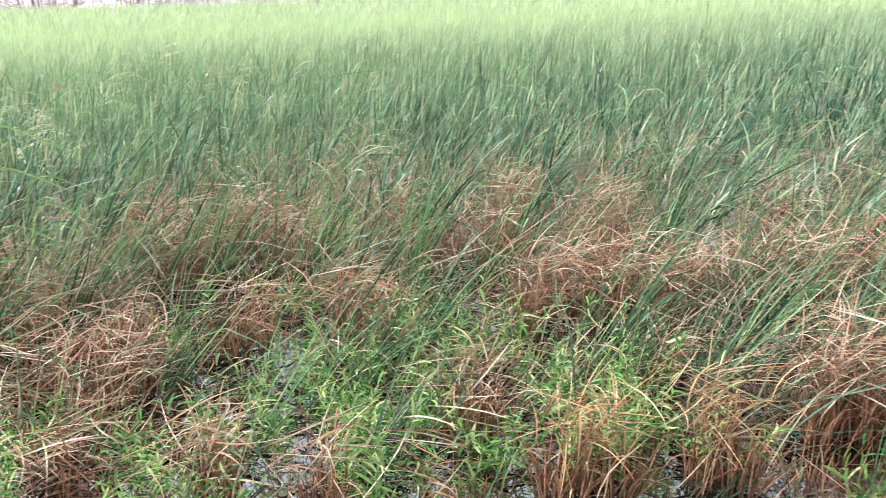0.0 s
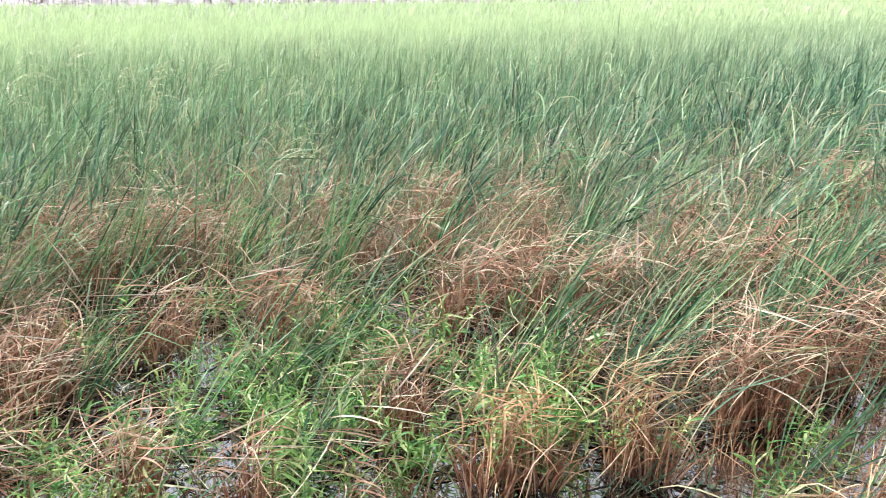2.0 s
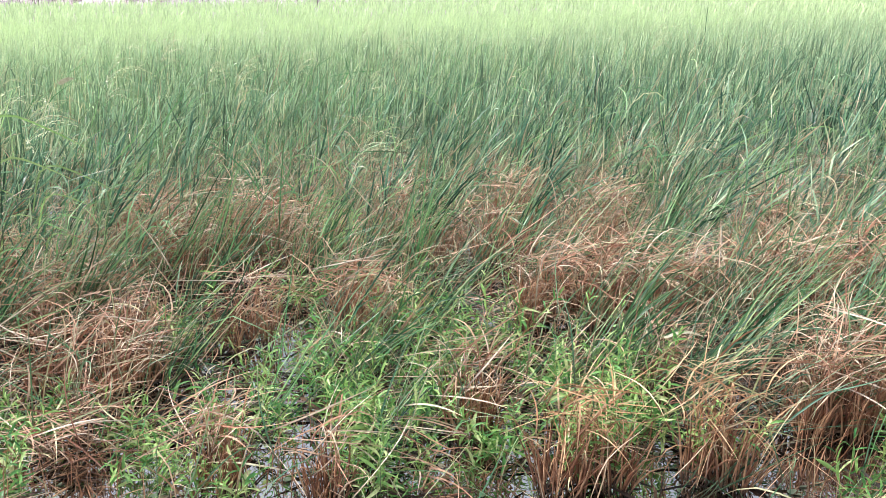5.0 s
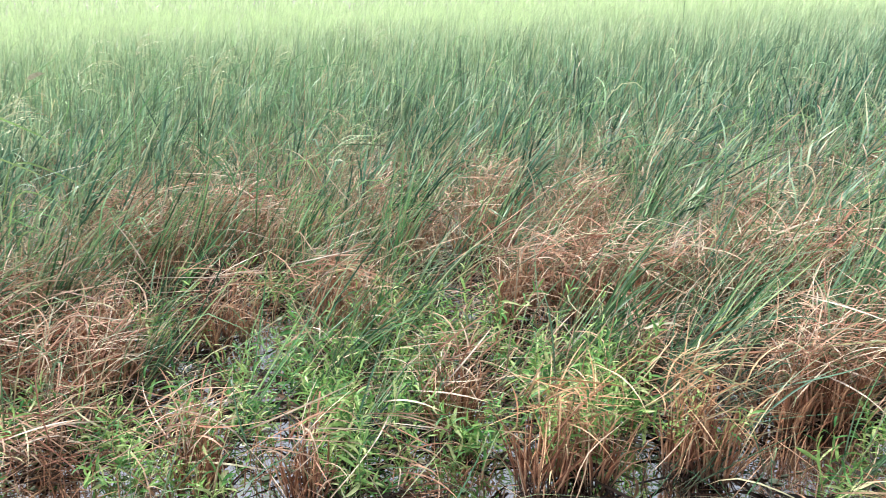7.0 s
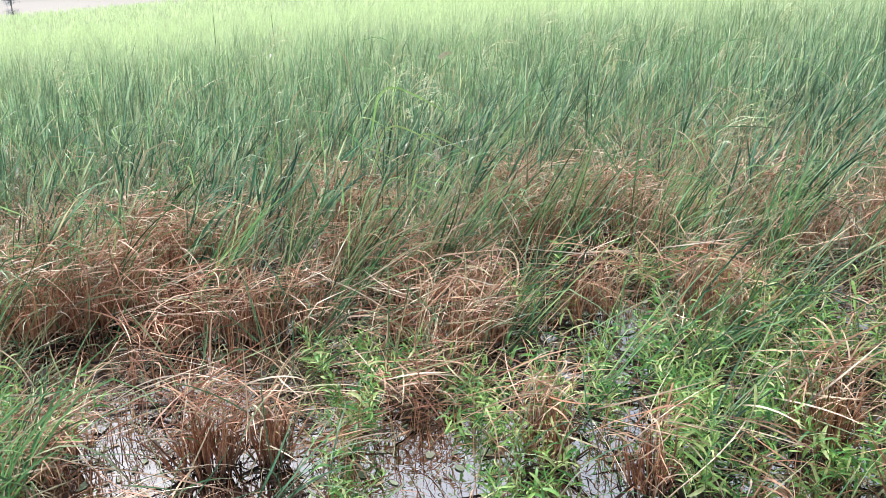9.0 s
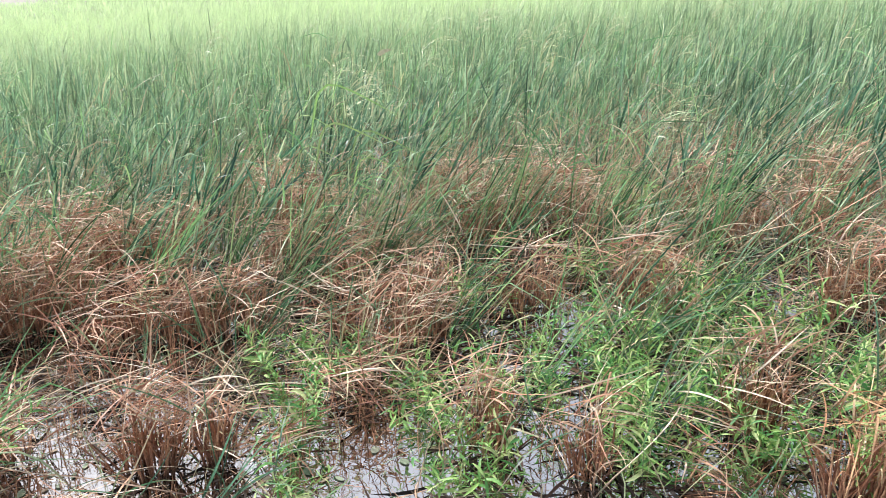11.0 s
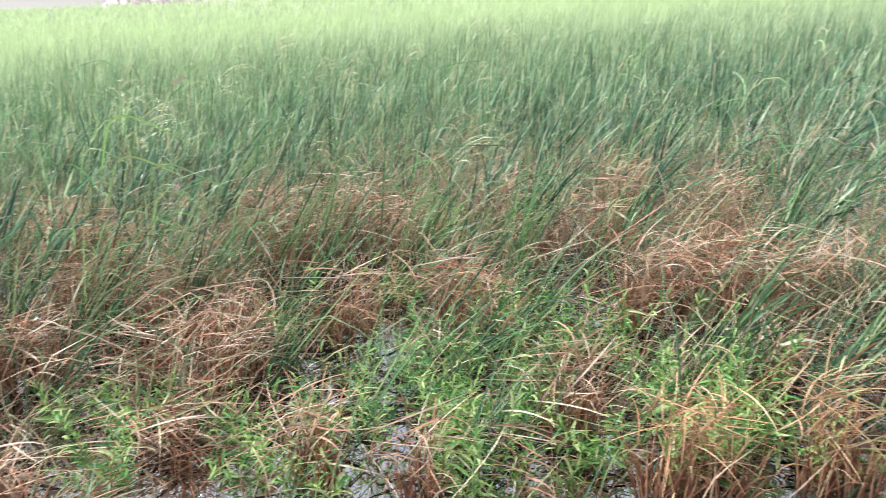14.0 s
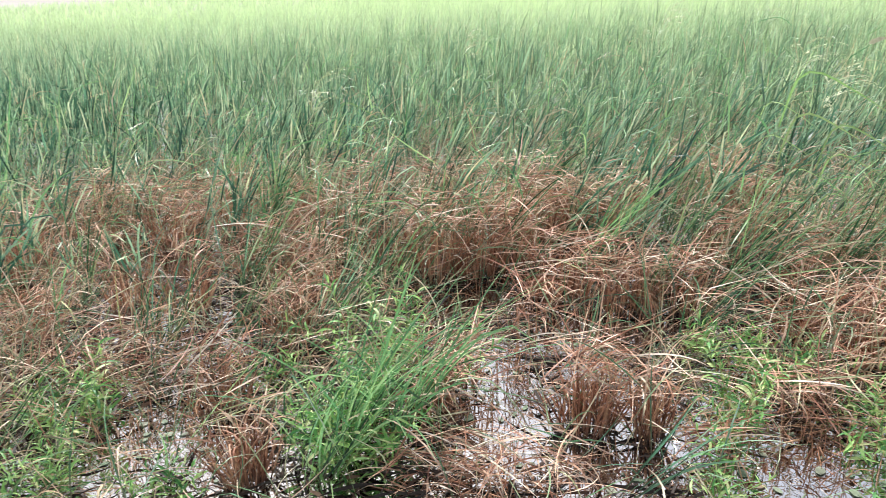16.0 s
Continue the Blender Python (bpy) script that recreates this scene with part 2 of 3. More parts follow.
    for v, q, a in sets:
        verts.append(v)
        quads.append(q + start)
        along.append(a)
        start += len(v)
    return np.concatenate(verts), np.concatenate(quads), np.concatenate(along)


def part(name, geometry, mat, parent, label="", kind=""):
    ob = new(name, mesh_of(name, *geometry, mat))
    ob.parent = parent
    return tagged(ob, label, kind=kind)


def disc(k, radius):
    a, r = rng.uniform(0, 2 * np.pi, k), radius * np.sqrt(rng.random(k))
    return np.stack([r * np.cos(a), r * np.sin(a), np.zeros(k)], -1)


# open water: x, y, radius
FAR_POOLS = [(-3.35, 1.87, 0.12), (-3.31, 1.61, 0.14), (-2.84, 2, 0.13), (-4.54, 0.14, 0.1), (-4.02, 0.2, 0.12), (-2.86, -0.15, 0.15), (-2.97, 0.13, 0.08), (-4.41, -0.47, 0.12),
             (-2.65, 2.12, 0.1), (-4.62, 0.17, 0.14), (-4.13, 0.31, 0.1), (-2.97, -0.1, 0.12), (-3.17, 0.19, 0.1), (-4.45, -0.45, 0.13), (-5.69, -0.03, 0.16), (-2.89, 1.48, 0.12),
             (-3.82, 0.24, 0.12), (-2.81, 0.01, 0.14), (-2.71, -0.11, 0.09), (-3.05, 0.36, 0.08), (-2.74, 0.32, 0.08), (-4.96, 0.02, 0.11), (-2.66, 1.99, 0.14), (-2.76, 1.74, 0.13)]
WEST_POOLS = [(-2.43, 1.37, 0.13), (-2.32, 1.2, 0.14), (-1.79, 1.28, 0.12), (-2.53, 0.22, 0.1), (-1.95, 2.65, 0.08), (-1.91, 2.03, 0.12), (-2.57, 1.37, 0.1), (-2.08, 1.02, 0.1),
              (-1.51, 1.63, 0.1), (-1.67, 1.92, 0.08), (-2.05, 2.88, 0.13), (-2.35, 1.14, 0.12), (-2.3, 1.72, 0.12), (-2.55, 1.9, 0.1), (-1.63, 1.58, 0.09), (-1.95, 2.7, 0.1),
              (-1.5, 1.88, 0.13), (-1.95, 1.03, 0.08), (-1.79, 1.88, 0.1), (-2.5, 2.26, 0.12), (-2.2, 1.13, 0.14), (-2.44, 1.33, 0.14)]
NEAR_POOLS = [(-1.3, 1.72, 0.22), (-0.86, 2.21, 0.12), (-1.27, 3.47, 0.14), (1.78, 3.12, 0.15), (1.53, 2.69, 0.16), (1.07, 2.5, 0.13), (0.48, 2.5, 0.12), (-1.38, 1.85, 0.15),
              (0.11, 3.61, 0.12), (-1.3, 3.11, 0.1), (-0.13, 2.31, 0.1), (0.93, 2.49, 0.13), (-1.33, 2.06, 0.12), (1.64, 2.9, 0.15), (1.4, 2.45, 0.1), (1.6, 3.33, 0.1),
              (-1.26, 3.35, 0.12), (-0.78, 2.12, 0.12), (-0.74, 2.44, 0.1), (-0.16, 2.26, 0.13), (0.45, 2.46, 0.13), (0.9, 2.53, 0.13), (0.06, 3.58, 0.13), (-1.13, 3.1, 0.12),
              (-1.11, 2.07, 0.1), (1.16, 2.66, 0.12)]
POOLS = np.array(FAR_POOLS + WEST_POOLS + NEAR_POOLS)


def open_water(x, y, grow=1.0):
    x, y = np.atleast_1d(x), np.atleast_1d(y)
    return (np.hypot(x[:, None] - POOLS[None, :, 0], y[:, None] - POOLS[None, :, 1]) < POOLS[None, :, 2] * grow).any(1)


def straw_clump(x, y, h, w):
    """A dead, bent tussock: a skirt of upright stubble, a mop of dry leaves arched over it, long straws across the top; low heaps lie nearly flat."""
    ob = new("straw_clump")
    ob.location = (x, y, 0)
    lying = h < 0.24
    near = math.hypot(x - EYE[0], y - EYE[1]) < 4.2
    r, dens = w * 0.5, 0.85 if near else 0.6
    thick = 1.0 if near else 1.15
    foot = disc(int((40 + 1300 * w * w) * dens * (0.35 if lying else 1)), r * 0.85)
    foot = foot[~open_water(foot[:, 0] + x, foot[:, 1] + y, 0.9)]
    k = len(foot)
    tilt = rng.normal(1.2, 0.2, k) if lying else np.abs(rng.normal(0.17, 0.2, k))
    az = np.where(rng.random(k) < 0.5, np.arctan2(foot[:, 1], foot[:, 0]), LEAN + rng.normal(0, 1.2, k))
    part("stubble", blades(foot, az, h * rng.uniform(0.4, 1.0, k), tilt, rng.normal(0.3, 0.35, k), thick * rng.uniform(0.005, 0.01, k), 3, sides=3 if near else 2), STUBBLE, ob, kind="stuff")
    # the mop: leaves leave the crown and fall outwards
    comb = LEAN + rng.normal(0, 0.5)
    k = int((24 + 800 * w * w) * dens * (0.6 if lying else 1))
    foot = disc(k, r * 0.8)
    az = np.where(rng.random(k) < 0.45, np.arctan2(foot[:, 1], foot[:, 0]) + rng.normal(0, 0.6, k), comb + rng.normal(0, 0.7, k))
    foot[:, 2] = h * rng.uniform(0.3, 0.95, k)
    long = rng.uniform(0.1, 0.3, k) * (0.7 + 0.9 * h)
    tilt = np.abs(rng.normal(1.15 if lying else 0.6, 0.3, k))
    bend = rng.uniform(0.5, 1.7, k)
    over = open_water(foot[:, 0] + x + 0.7 * long * np.cos(az), foot[:, 1] + y + 0.7 * long * np.sin(az))
    keep = ~(over & (rng.random(k) < 0.7))
    kink = rng.uniform(0.4, 1.4, k) * (rng.random(k) < 0.3)
    mop = blades(foot[keep], az[keep], long[keep], tilt[keep], bend[keep], thick * rng.uniform(0.003, 0.0068, keep.sum()), 6, 1.3, kink[keep], rng.uniform(0.3, 0.8, keep.sum()), wave=0.35)
    # long straws lying across
    k = int((10 + 330 * w * w) * dens)
    foot = disc(k, r * 1.05)
    foot[:, 2] = h * rng.uniform(0.55, 1.1, k)
    az = comb + np.pi * (rng.random(k) < 0.4) + rng.normal(0, 0.8, k)
    long = rng.uniform(0.25, 0.55, k) * (0.8 + 0.4 * h)
    foot[:, :2] -= 0.4 * np.stack([long * np.cos(az), long * np.sin(az)], -1)
    tops = blades(foot, az, long, rng.normal(1.38, 0.18, k), rng.uniform(0.0, 0.6, k), thick * rng.uniform(0.003, 0.007, k), 6, 1.6, wave=0.5)
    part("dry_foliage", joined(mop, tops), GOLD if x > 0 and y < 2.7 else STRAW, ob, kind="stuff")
    text = "heap of fallen dry brown straw lying on the water" if lying else "dead brown straw tussock with bent dry leaves, standing in water"
    return tagged(ob, text, "straw clump", "dead straw clumps")


def rice_plant(x, y, height, tilt, count, spread=0.5, width=0.008, droop=0.35, label="green rice plant leaning with the wind, in shallow water", leaf=None):
    """A hill of rice: stalks and narrow leaves fanned out with the wind. Close to the path each leaf and stalk is a piece of its own."""
    ob = new("rice_plant")
    ob.location = (x, y, 0)
    singly = math.hypot(x - EYE[0], y - EYE[1]) < 3.7
    k = max(3, count // 3)
    az, tl, ln = LEAN + rng.normal(0, spread, k), rng.normal(tilt, 0.1, k), height * rng.uniform(0.4, 0.65, k)
    foot, wd = disc(k, 0.035), rng.uniform(0.0045, 0.007, k)
    cut = [slice(j, j + 1) for j in range(k)] if singly else [slice(0, k)]
    for c in cut:
        part("stalk", blades(foot[c], az[c], ln[c], tl[c], 0.1, wd[c], 3, sides=3), STEM, ob, kind="" if singly else "stuff")
    k = count
    foot, az = disc(k, 0.045), LEAN + rng.normal(0, spread, k)
    up = height * 0.45 * rng.random(k) * (rng.random(k) < 0.55)
    foot += np.stack([up * math.sin(tilt) * math.cos(LEAN), up * math.sin(tilt) * math.sin(LEAN), up * math.cos(tilt)], -1)
    ln, tl = np.maximum(0.3, height * rng.uniform(0.55, 1.1, k) - up), np.abs(rng.normal(tilt, 0.17, k))
    bd, wd = rng.normal(droop, 0.3, k), width * rng.uniform(0.6, 1.2, k)
    kink, at = rng.uniform(0.5, 1.6, k) * (rng.random(k) < 0.2), rng.uniform(0.5, 0.85, k)
    cut = [slice(j, j + 1) for j in range(k)] if singly else [slice(0, k)]
    for c in cut:
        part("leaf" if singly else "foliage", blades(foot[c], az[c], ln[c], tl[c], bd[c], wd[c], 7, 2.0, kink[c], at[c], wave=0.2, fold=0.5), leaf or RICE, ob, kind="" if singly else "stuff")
    return tagged(ob, label, "rice plant", "rice plants at the field's edge")


def make_sprig(h):
    """One weed shoot: a stalk with pairs of narrow leaves and a tuft at the top."""
    st = blades(np.zeros((1, 3)), LEAN, h, 0.12, 0.25, 0.004, 5, sides=3)
    nodes = int(h / 0.026)
    t = np.repeat(np.linspace(0.12, 1.0, nodes), 2)
    k = len(t)
    th = 0.12 + 0.25 * t ** 1.5 * 0.4
    foot = np.stack([np.sin(th) * t * h * math.cos(LEAN), np.sin(th) * t * h * math.sin(LEAN), np.cos(th) * t * h], -1)
    az = np.arange(k) * np.pi + np.repeat(np.arange(nodes) * 1.9, 2) + rng.normal(0, 0.3, k)
    size = np.where(t > 0.85, 0.75, 1.0) * rng.uniform(0.035, 0.08, k)
    lf = blades(foot, az, size, np.where(t > 0.85, 0.5, 0.95) + rng.normal(0, 0.3, k), rng.uniform(0.3, 1.5, k), size * rng.uniform(0.1, 0.18, k), 5, 1.3, round_tip=True, wave=0.5, fold=0.4)
    return mesh_of("stem", *st, WEED_STEM), mesh_of("leaves", *lf, WEED_LEAF)


SPRIGS = [make_sprig(h) for h in (0.1, 0.14, 0.18, 0.22, 0.26, 0.3, 0.34, 0.4)]


def weed_plant(x, y, h, w):
    """A bushy patch of leafy marsh weed: many shoots, each a stalk with its leaves."""
    ob = new("marsh_weed")
    ob.location = (x, y, 0)
    k = int(6 + 195 * w * w)
    spots = disc(k, w * 0.55)
    dry = spots[~open_water(x + spots[:, 0], y + spots[:, 1], 0.8)]
    spots = dry if len(dry) > 4 else spots[:6]
    for (px, py, _), tall in zip(spots, rng.uniform(0.35, 1.15, len(spots))):
        want = h * tall
        st, lv = min(SPRIGS, key=lambda m: abs(m[0].vertices[-1].co.z - want) + 0.03 * rng.random())
        stem = new("stem", st)
        stem.parent = ob
        stem.matrix_local = pose(px, py, 0, rng.normal(0, 20), rng.normal(10, 20), rng.uniform(0, 360)) @ Matrix.Scale(rng.uniform(0.8, 1.3), 4)
        leaves = new("leaves", lv)
        leaves.parent = stem
    return tagged(ob, "bright green leafy marsh weed growing out of the water", "weed", "leafy weeds among the straw")


def seed_grass(x, y, height, size=1.0):
    """Tall wild grass with a nodding, branched seed head."""
    ob = new("seed_grass")
    ob.location = (x, y, 0)
    part("stem", blades(np.zeros((1, 3)), LEAN, height, 0.04, 0.25, 0.006, 8, 3.0, sides=3), STEM, ob)
    k = 5
    part("leaves", blades(disc(k, 0.02), LEAN + rng.normal(0, 1.0, k), height * rng.uniform(0.6, 0.9, k), 0.15, rng.uniform(0.5, 1.2, k), 0.009, 7, 2.5), RICE, ob)
    top = np.array((height * 0.13 * math.cos(LEAN), height * 0.13 * math.sin(LEAN), height * 0.93))
    k = 12
    start = top + np.outer(np.linspace(-0.12, 0.04, k), (0.2, 0.1, 1.0)) * size
    az = LEAN + rng.normal(0, 0.9, k)
    ln = rng.uniform(0.12, 0.26, k) * size
    tl, bd = rng.uniform(0.5, 1.0, k), rng.uniform(0.9, 1.7, k)
    head = [blades(start, az, ln, tl, bd, 0.0035 * size, 6)]
    s = np.linspace(0.25, 1, 11)
    for j in range(k):
        th = tl[j] + bd[j] * s ** 1.5
        step = ln[j] * np.concatenate([[s[0]], np.diff(s)])
        along = np.stack([np.cumsum(np.sin(th) * step) * math.cos(az[j]), np.cumsum(np.sin(th) * step) * math.sin(az[j]), np.cumsum(np.cos(th) * step)], -1)
        head.append(blades(start[j] + along, az[j] + rng.normal(0, 1.2, 11), 0.016 * size, th, 0.3, 0.0065 * size, 2, round_tip=True))
    part("seed_head", joined(*head), HEAD, ob, "pale nodding seed head")
    return tagged(ob, "tall wild grass with a pale nodding seed head above the rice", "grass", "seeding grasses in the rice")


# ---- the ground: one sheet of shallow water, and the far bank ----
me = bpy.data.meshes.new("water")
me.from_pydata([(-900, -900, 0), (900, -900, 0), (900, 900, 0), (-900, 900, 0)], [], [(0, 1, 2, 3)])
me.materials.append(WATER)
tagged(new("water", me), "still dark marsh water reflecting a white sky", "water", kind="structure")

def bund():
    """The low earth dyke from which the field is seen: plain trodden soil."""
    a, along, out = Vector((0.6, -0.45, 0)), Vector((0.8, 0.6, 0)), Vector((-0.6, 0.8, 0))
    bm = bmesh.new()
    rows = []
    for i in range(-40, 41):
        row = []
        for d, z in ((-1.6, -0.1), (-0.9, 0.1), (-0.5, 0.17), (0.2, 0.17), (0.6, 0.08), (1.0, -0.1)):
            jit = noise.noise_vector(Vector((i * 0.7, d * 2, 1.0))) * 0.06
            row.append(bm.verts.new(a + along * (i * 0.6) + out * d + Vector((jit.x, jit.y, z + jit.z * (z > 0)))))
        rows.append(row)
    for p, q in zip(rows, rows[1:]):
        for j in range(5):
            bm.faces.new((p[j], q[j], q[j + 1], p[j + 1]))
    bmesh.ops.recalc_face_normals(bm, faces=bm.faces)
    me = bpy.data.meshes.new("ground")
    bm.to_mesh(me)
    bm.free()
    me.materials.append(SOIL)
    tagged(new("ground", me), "low trodden earth dyke beside the flooded field", "ground", kind="structure")


bund()

FIELD = (-66.0, 62.0)               # west edge, east edge


def north_edge(x):
    return 55.5 + 0.5 * np.maximum(0, x + 32)



def bank():
    """An uneven bank of pale rubble along the north edge of the field."""
    east = FIELD[1]
    line = [Vector((-50, 60, 0)), Vector((-32, 57.5, 0)), Vector((east, 2 + north_edge(east), 0))]
    pts = []
    for a, b in zip(line, line[1:]):
        count = int((b - a).length / 0.4)
        pts += [a.lerp(b, i / count) for i in range(count + 1)]
    profile = [(-1.2, -0.1), (-0.9, 0.3), (-0.6, 0.7), (-0.3, 1.1), (0.0, 1.5), (0.35, 1.95), (0.7, 2.4), (1.1, 2.8), (1.5, 3.1), (3, 3.5), (6, 3.4), (9, -0.1)]
    verts, faces = [], []
    for q in pts:
        out = Vector((0, 1, 0))
        for d, z in profile:
            at = Vector((q.x * 0.9 + q.y * 0.9, z * 1.6, 4.0))
            jit = noise.noise_vector(at) * 0.22 + noise.noise_vector(at * 0.3) * 0.4
            verts.append(q + out * (d * 1.7 + jit.x) + Vector((0, 0, max(-0.1, z + jit.z if z > 0 else z))))
    m = len(profile)
    for i in range(len(pts) - 1):
        faces += [(i * m + j, i * m + j + 1, (i + 1) * m + j + 1, (i + 1) * m + j) for j in range(m - 1)]
    me = bpy.data.meshes.new("bank")
    me.from_pydata(verts, [], faces)
    me.polygons.foreach_set("use_smooth", [True] * len(me.polygons))
    me.materials.append(ROCK)
    tagged(new("bank", me), "pale rubble bank closing the far side of the field", "bank", kind="structure")
    # rubble lying on the face of the bank
    ico = bmesh.new()
    bmesh.ops.create_icosphere(ico, subdivisions=1, radius=1)
    iv = np.array([v.co for v in ico.verts])
    tri = np.array([[v.index for v in f.verts] for f in ico.faces])
    ico.free()
    k = 4200
    pick = rng.integers(0, len(pts), k)
    vs, fs = [], []
    for i, q in enumerate(pick):
        d = rng.uniform(-1.3, 1.2)
        c = np.array(pts[q]) + np.array((0, d * 1.7, 0)) + np.array((rng.uniform(-0.3, 0.3), rng.uniform(-0.3, 0.3), 1.35 + d * 1.15))
        vs.append(iv * rng.uniform(0.06, 0.26) * rng.uniform(0.5, 1.0, 3) * rng.uniform(0.65, 1.3, (len(iv), 1)) * (1.6, 1.2, 0.75) + c)
        fs.append(tri + i * len(iv))
    me = bpy.data.meshes.new("rubble")
    me.from_pydata(np.concatenate(vs).tolist(), [], np.concatenate(fs).tolist())
    me.materials.append(ROCK)
    tagged(new("rubble", me), "pale broken stones heaped on the far bank", "rubble", kind="stuff")
    # dead stalks standing in front of the bank and on it
    k = 3400
    pick = rng.integers(0, len(pts), k)
    foot = np.array([pts[q] for q in pick]) + rng.normal(0, 0.3, (k, 3))
    up = rng.random(k)
    foot[:, 1] += 1.7 * (-1.1 + 2.4 * up)
    foot[:, 2] = 0.1 + 2.5 * up
    g = blades(foot, rng.uniform(0, 6.3, k), rng.uniform(0.4, 1.9, k), np.abs(rng.normal(0.05, 0.12, k)), rng.normal(0, 0.3, k), rng.uniform(0.03, 0.11, k), 3, 2.0)
    tagged(new("dead_stalks", mesh_of("dead_stalks", *g, DEADWOOD)), "pale dry stalks standing along the far bank", "dry stalks", kind="stuff")


bank()


def bare_tree(x, y, h):
    ob = new("bare_tree")
    ob.location = (x, y, 2.4)
    part("trunk", blades(np.zeros((1, 3)), rng.uniform(0, 6), h, 0.03, 0.15, 0.2, 8, sides=3), BARK, ob)
    k = 14
    foot = np.zeros((k, 3))
    foot[:, 2] = rng.uniform(0.25, 0.9, k) * h
    part("limbs", blades(foot, rng.uniform(0, 6.3, k), rng.uniform(0.5, 1.6, k), rng.uniform(0.5, 1.1, k), -0.4, 0.05, 5, sides=3), BARK, ob)
    return tagged(ob, "bare thin grey tree on the far bank", "tree", "bare trees on the far bank")


for i in range(26):
    tx = -48 + i * 4.3 + rng.uniform(-1.4, 1.4)
    bare_tree(tx, north_edge(tx) + 5 + rng.uniform(-1, 2), rng.uniform(2.5, 5))


def far_tree(x, y, h, w):
    """A round-headed tree a long way off over the water: trunk, limbs and a crown of loose leaves."""
    ob = new("distant_tree")
    ob.location = (x, y, 0)
    part("trunk", blades(np.zeros((1, 3)), 0.4, h * 0.7, 0.04, 0.1, w * 0.09, 5, sides=3), BARK, ob)
    k = 9
    foot = np.zeros((k, 3))
    foot[:, 2] = rng.uniform(0.15, 0.5, k) * h
    part("limbs", blades(foot, rng.uniform(0, 6.3, k), w * rng.uniform(0.3, 0.5, k), rng.uniform(0.5, 1.2, k), -0.4, w * 0.03, 4, sides=3), BARK, ob)
    k = 1500
    v = rng.normal(size=(k, 3))
    v /= np.linalg.norm(v, axis=1, keepdims=True)
    lump = np.array([noise.noise(Vector(q) * 1.8) for q in v])
    foot = v * (rng.random((k, 1)) ** 0.4) * (1 + 0.5 * lump[:, None]) * (w * 0.5, w * 0.5, h * 0.42) + (0, 0, h * 0.55)
    part("crown", blades(foot, rng.uniform(0, 6.3, k), w * 0.09, rng.uniform(0.3, 1.8, k), 0.4, w * 0.035, 2, round_tip=True), HAZED_LEAF, ob, kind="stuff")
    return tagged(ob, "leafy tree far off beyond the field, haze painted into its leaf colour", "tree", "distant trees over the water")


# haze of the distance is painted into these leaves as blue-grey
HAZED_LEAF = blade_material("hazed_leaf", [(0, (0.2, 0.24, 0.28)), (1, (0.32, 0.36, 0.4))], (0.3, 0.34, 0.36), 0.6, None, 0.2)
far_tree(-61.2, 48.0, 2.6, 2.2)
far_tree(-252, 128, 6.0, 5.0)
far_tree(-300, 103, 4.0, 3.0)

# ---- the rice field ----


def fan(d0, d1, per_m2):
    """Places on a jittered 0.2 m planting grid or looser, between two distances from the path, over the sweep of the field in view."""
    a0, a1 = radians(-112), radians(36)
    area = (d1 * d1 - d0 * d0) * (a1 - a0) / 2
    k = int(area * per_m2)
    a = rng.uniform(a0, a1, k)
    d = np.sqrt(rng.uniform(d0 * d0, d1 * d1, k))
    x, y = EYE[0] + d * np.sin(a), EYE[1] + d * np.cos(a)
    keep = (x > FIELD[0]) & (x < FIELD[1]) & (y < north_edge(x))
    return x[keep], y[keep], d[keep]


def field(name, d0, d1, per_m2, in_hill, segs, width, height=1.0, tilt=0.1, droop=0.15):
    """Hills of rice: in each, a tight bundle of stiff blades that share one lean."""
    x, y, d = fan(d0, d1, per_m2 / in_hill)
    edge = np.interp(np.arctan2(x - EYE[0], y - EYE[1]), np.radians((-90, -60, -45, -20, 0, 20)), (5.1, 4.5, 4.0, 4.0, 4.5, 5.3))
    keep = rng.random(len(x)) < np.clip((d - edge) / 4.0, 0.28, 1)
    x, y = x[keep], y[keep]
    tall, way, lean = rng.uniform(0.8, 1.06, len(x)), rng.normal(0, 0.5, len(x)), np.abs(rng.normal(tilt, 0.1, len(x)))
    patch = np.array([noise.noise(Vector((a * 0.9, b * 0.9, 2.0))) for a, b in zip(x, y)])
    tall = tall * (1 + 0.22 * patch)
    x, y, tall, way, lean = (np.repeat(v, in_hill) for v in (x, y, tall, way, lean))
    k = len(x)
    dist = np.hypot(x - EYE[0], y - EYE[1])
    more = np.clip((8.5 - dist) / 4, 0, 1)
    # each blade leaves its stalk part of the way up, and the stalk leans as the hill does
    up = rng.uniform(0.1, 0.66, k) * tall * height * (1 - 0.1 * more)
    swing = LEAN + way
    lean = lean + 0.42 * more + 0.18 * np.clip((x + 0.5) / 3, 0, 1) * np.clip((11 - dist) / 5, 0, 1)
    foot = np.stack([x + rng.normal(0, 0.03, k) + up * np.sin(lean) * np.cos(swing), y + rng.normal(0, 0.03, k) + up * np.sin(lean) * np.sin(swing), up], -1)
    h = rng.uniform(0.26, 0.46, k) * (0.6 + 0.4 * tall)
    t = np.abs(lean + rng.normal(0.1, 0.16, k))
    kink = rng.uniform(0.5, 1.8, k) * (rng.random(k) < 0.2 + 0.12 * more)
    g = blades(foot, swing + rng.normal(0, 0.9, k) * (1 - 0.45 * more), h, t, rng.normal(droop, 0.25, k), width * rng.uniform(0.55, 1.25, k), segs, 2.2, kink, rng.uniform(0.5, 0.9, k))
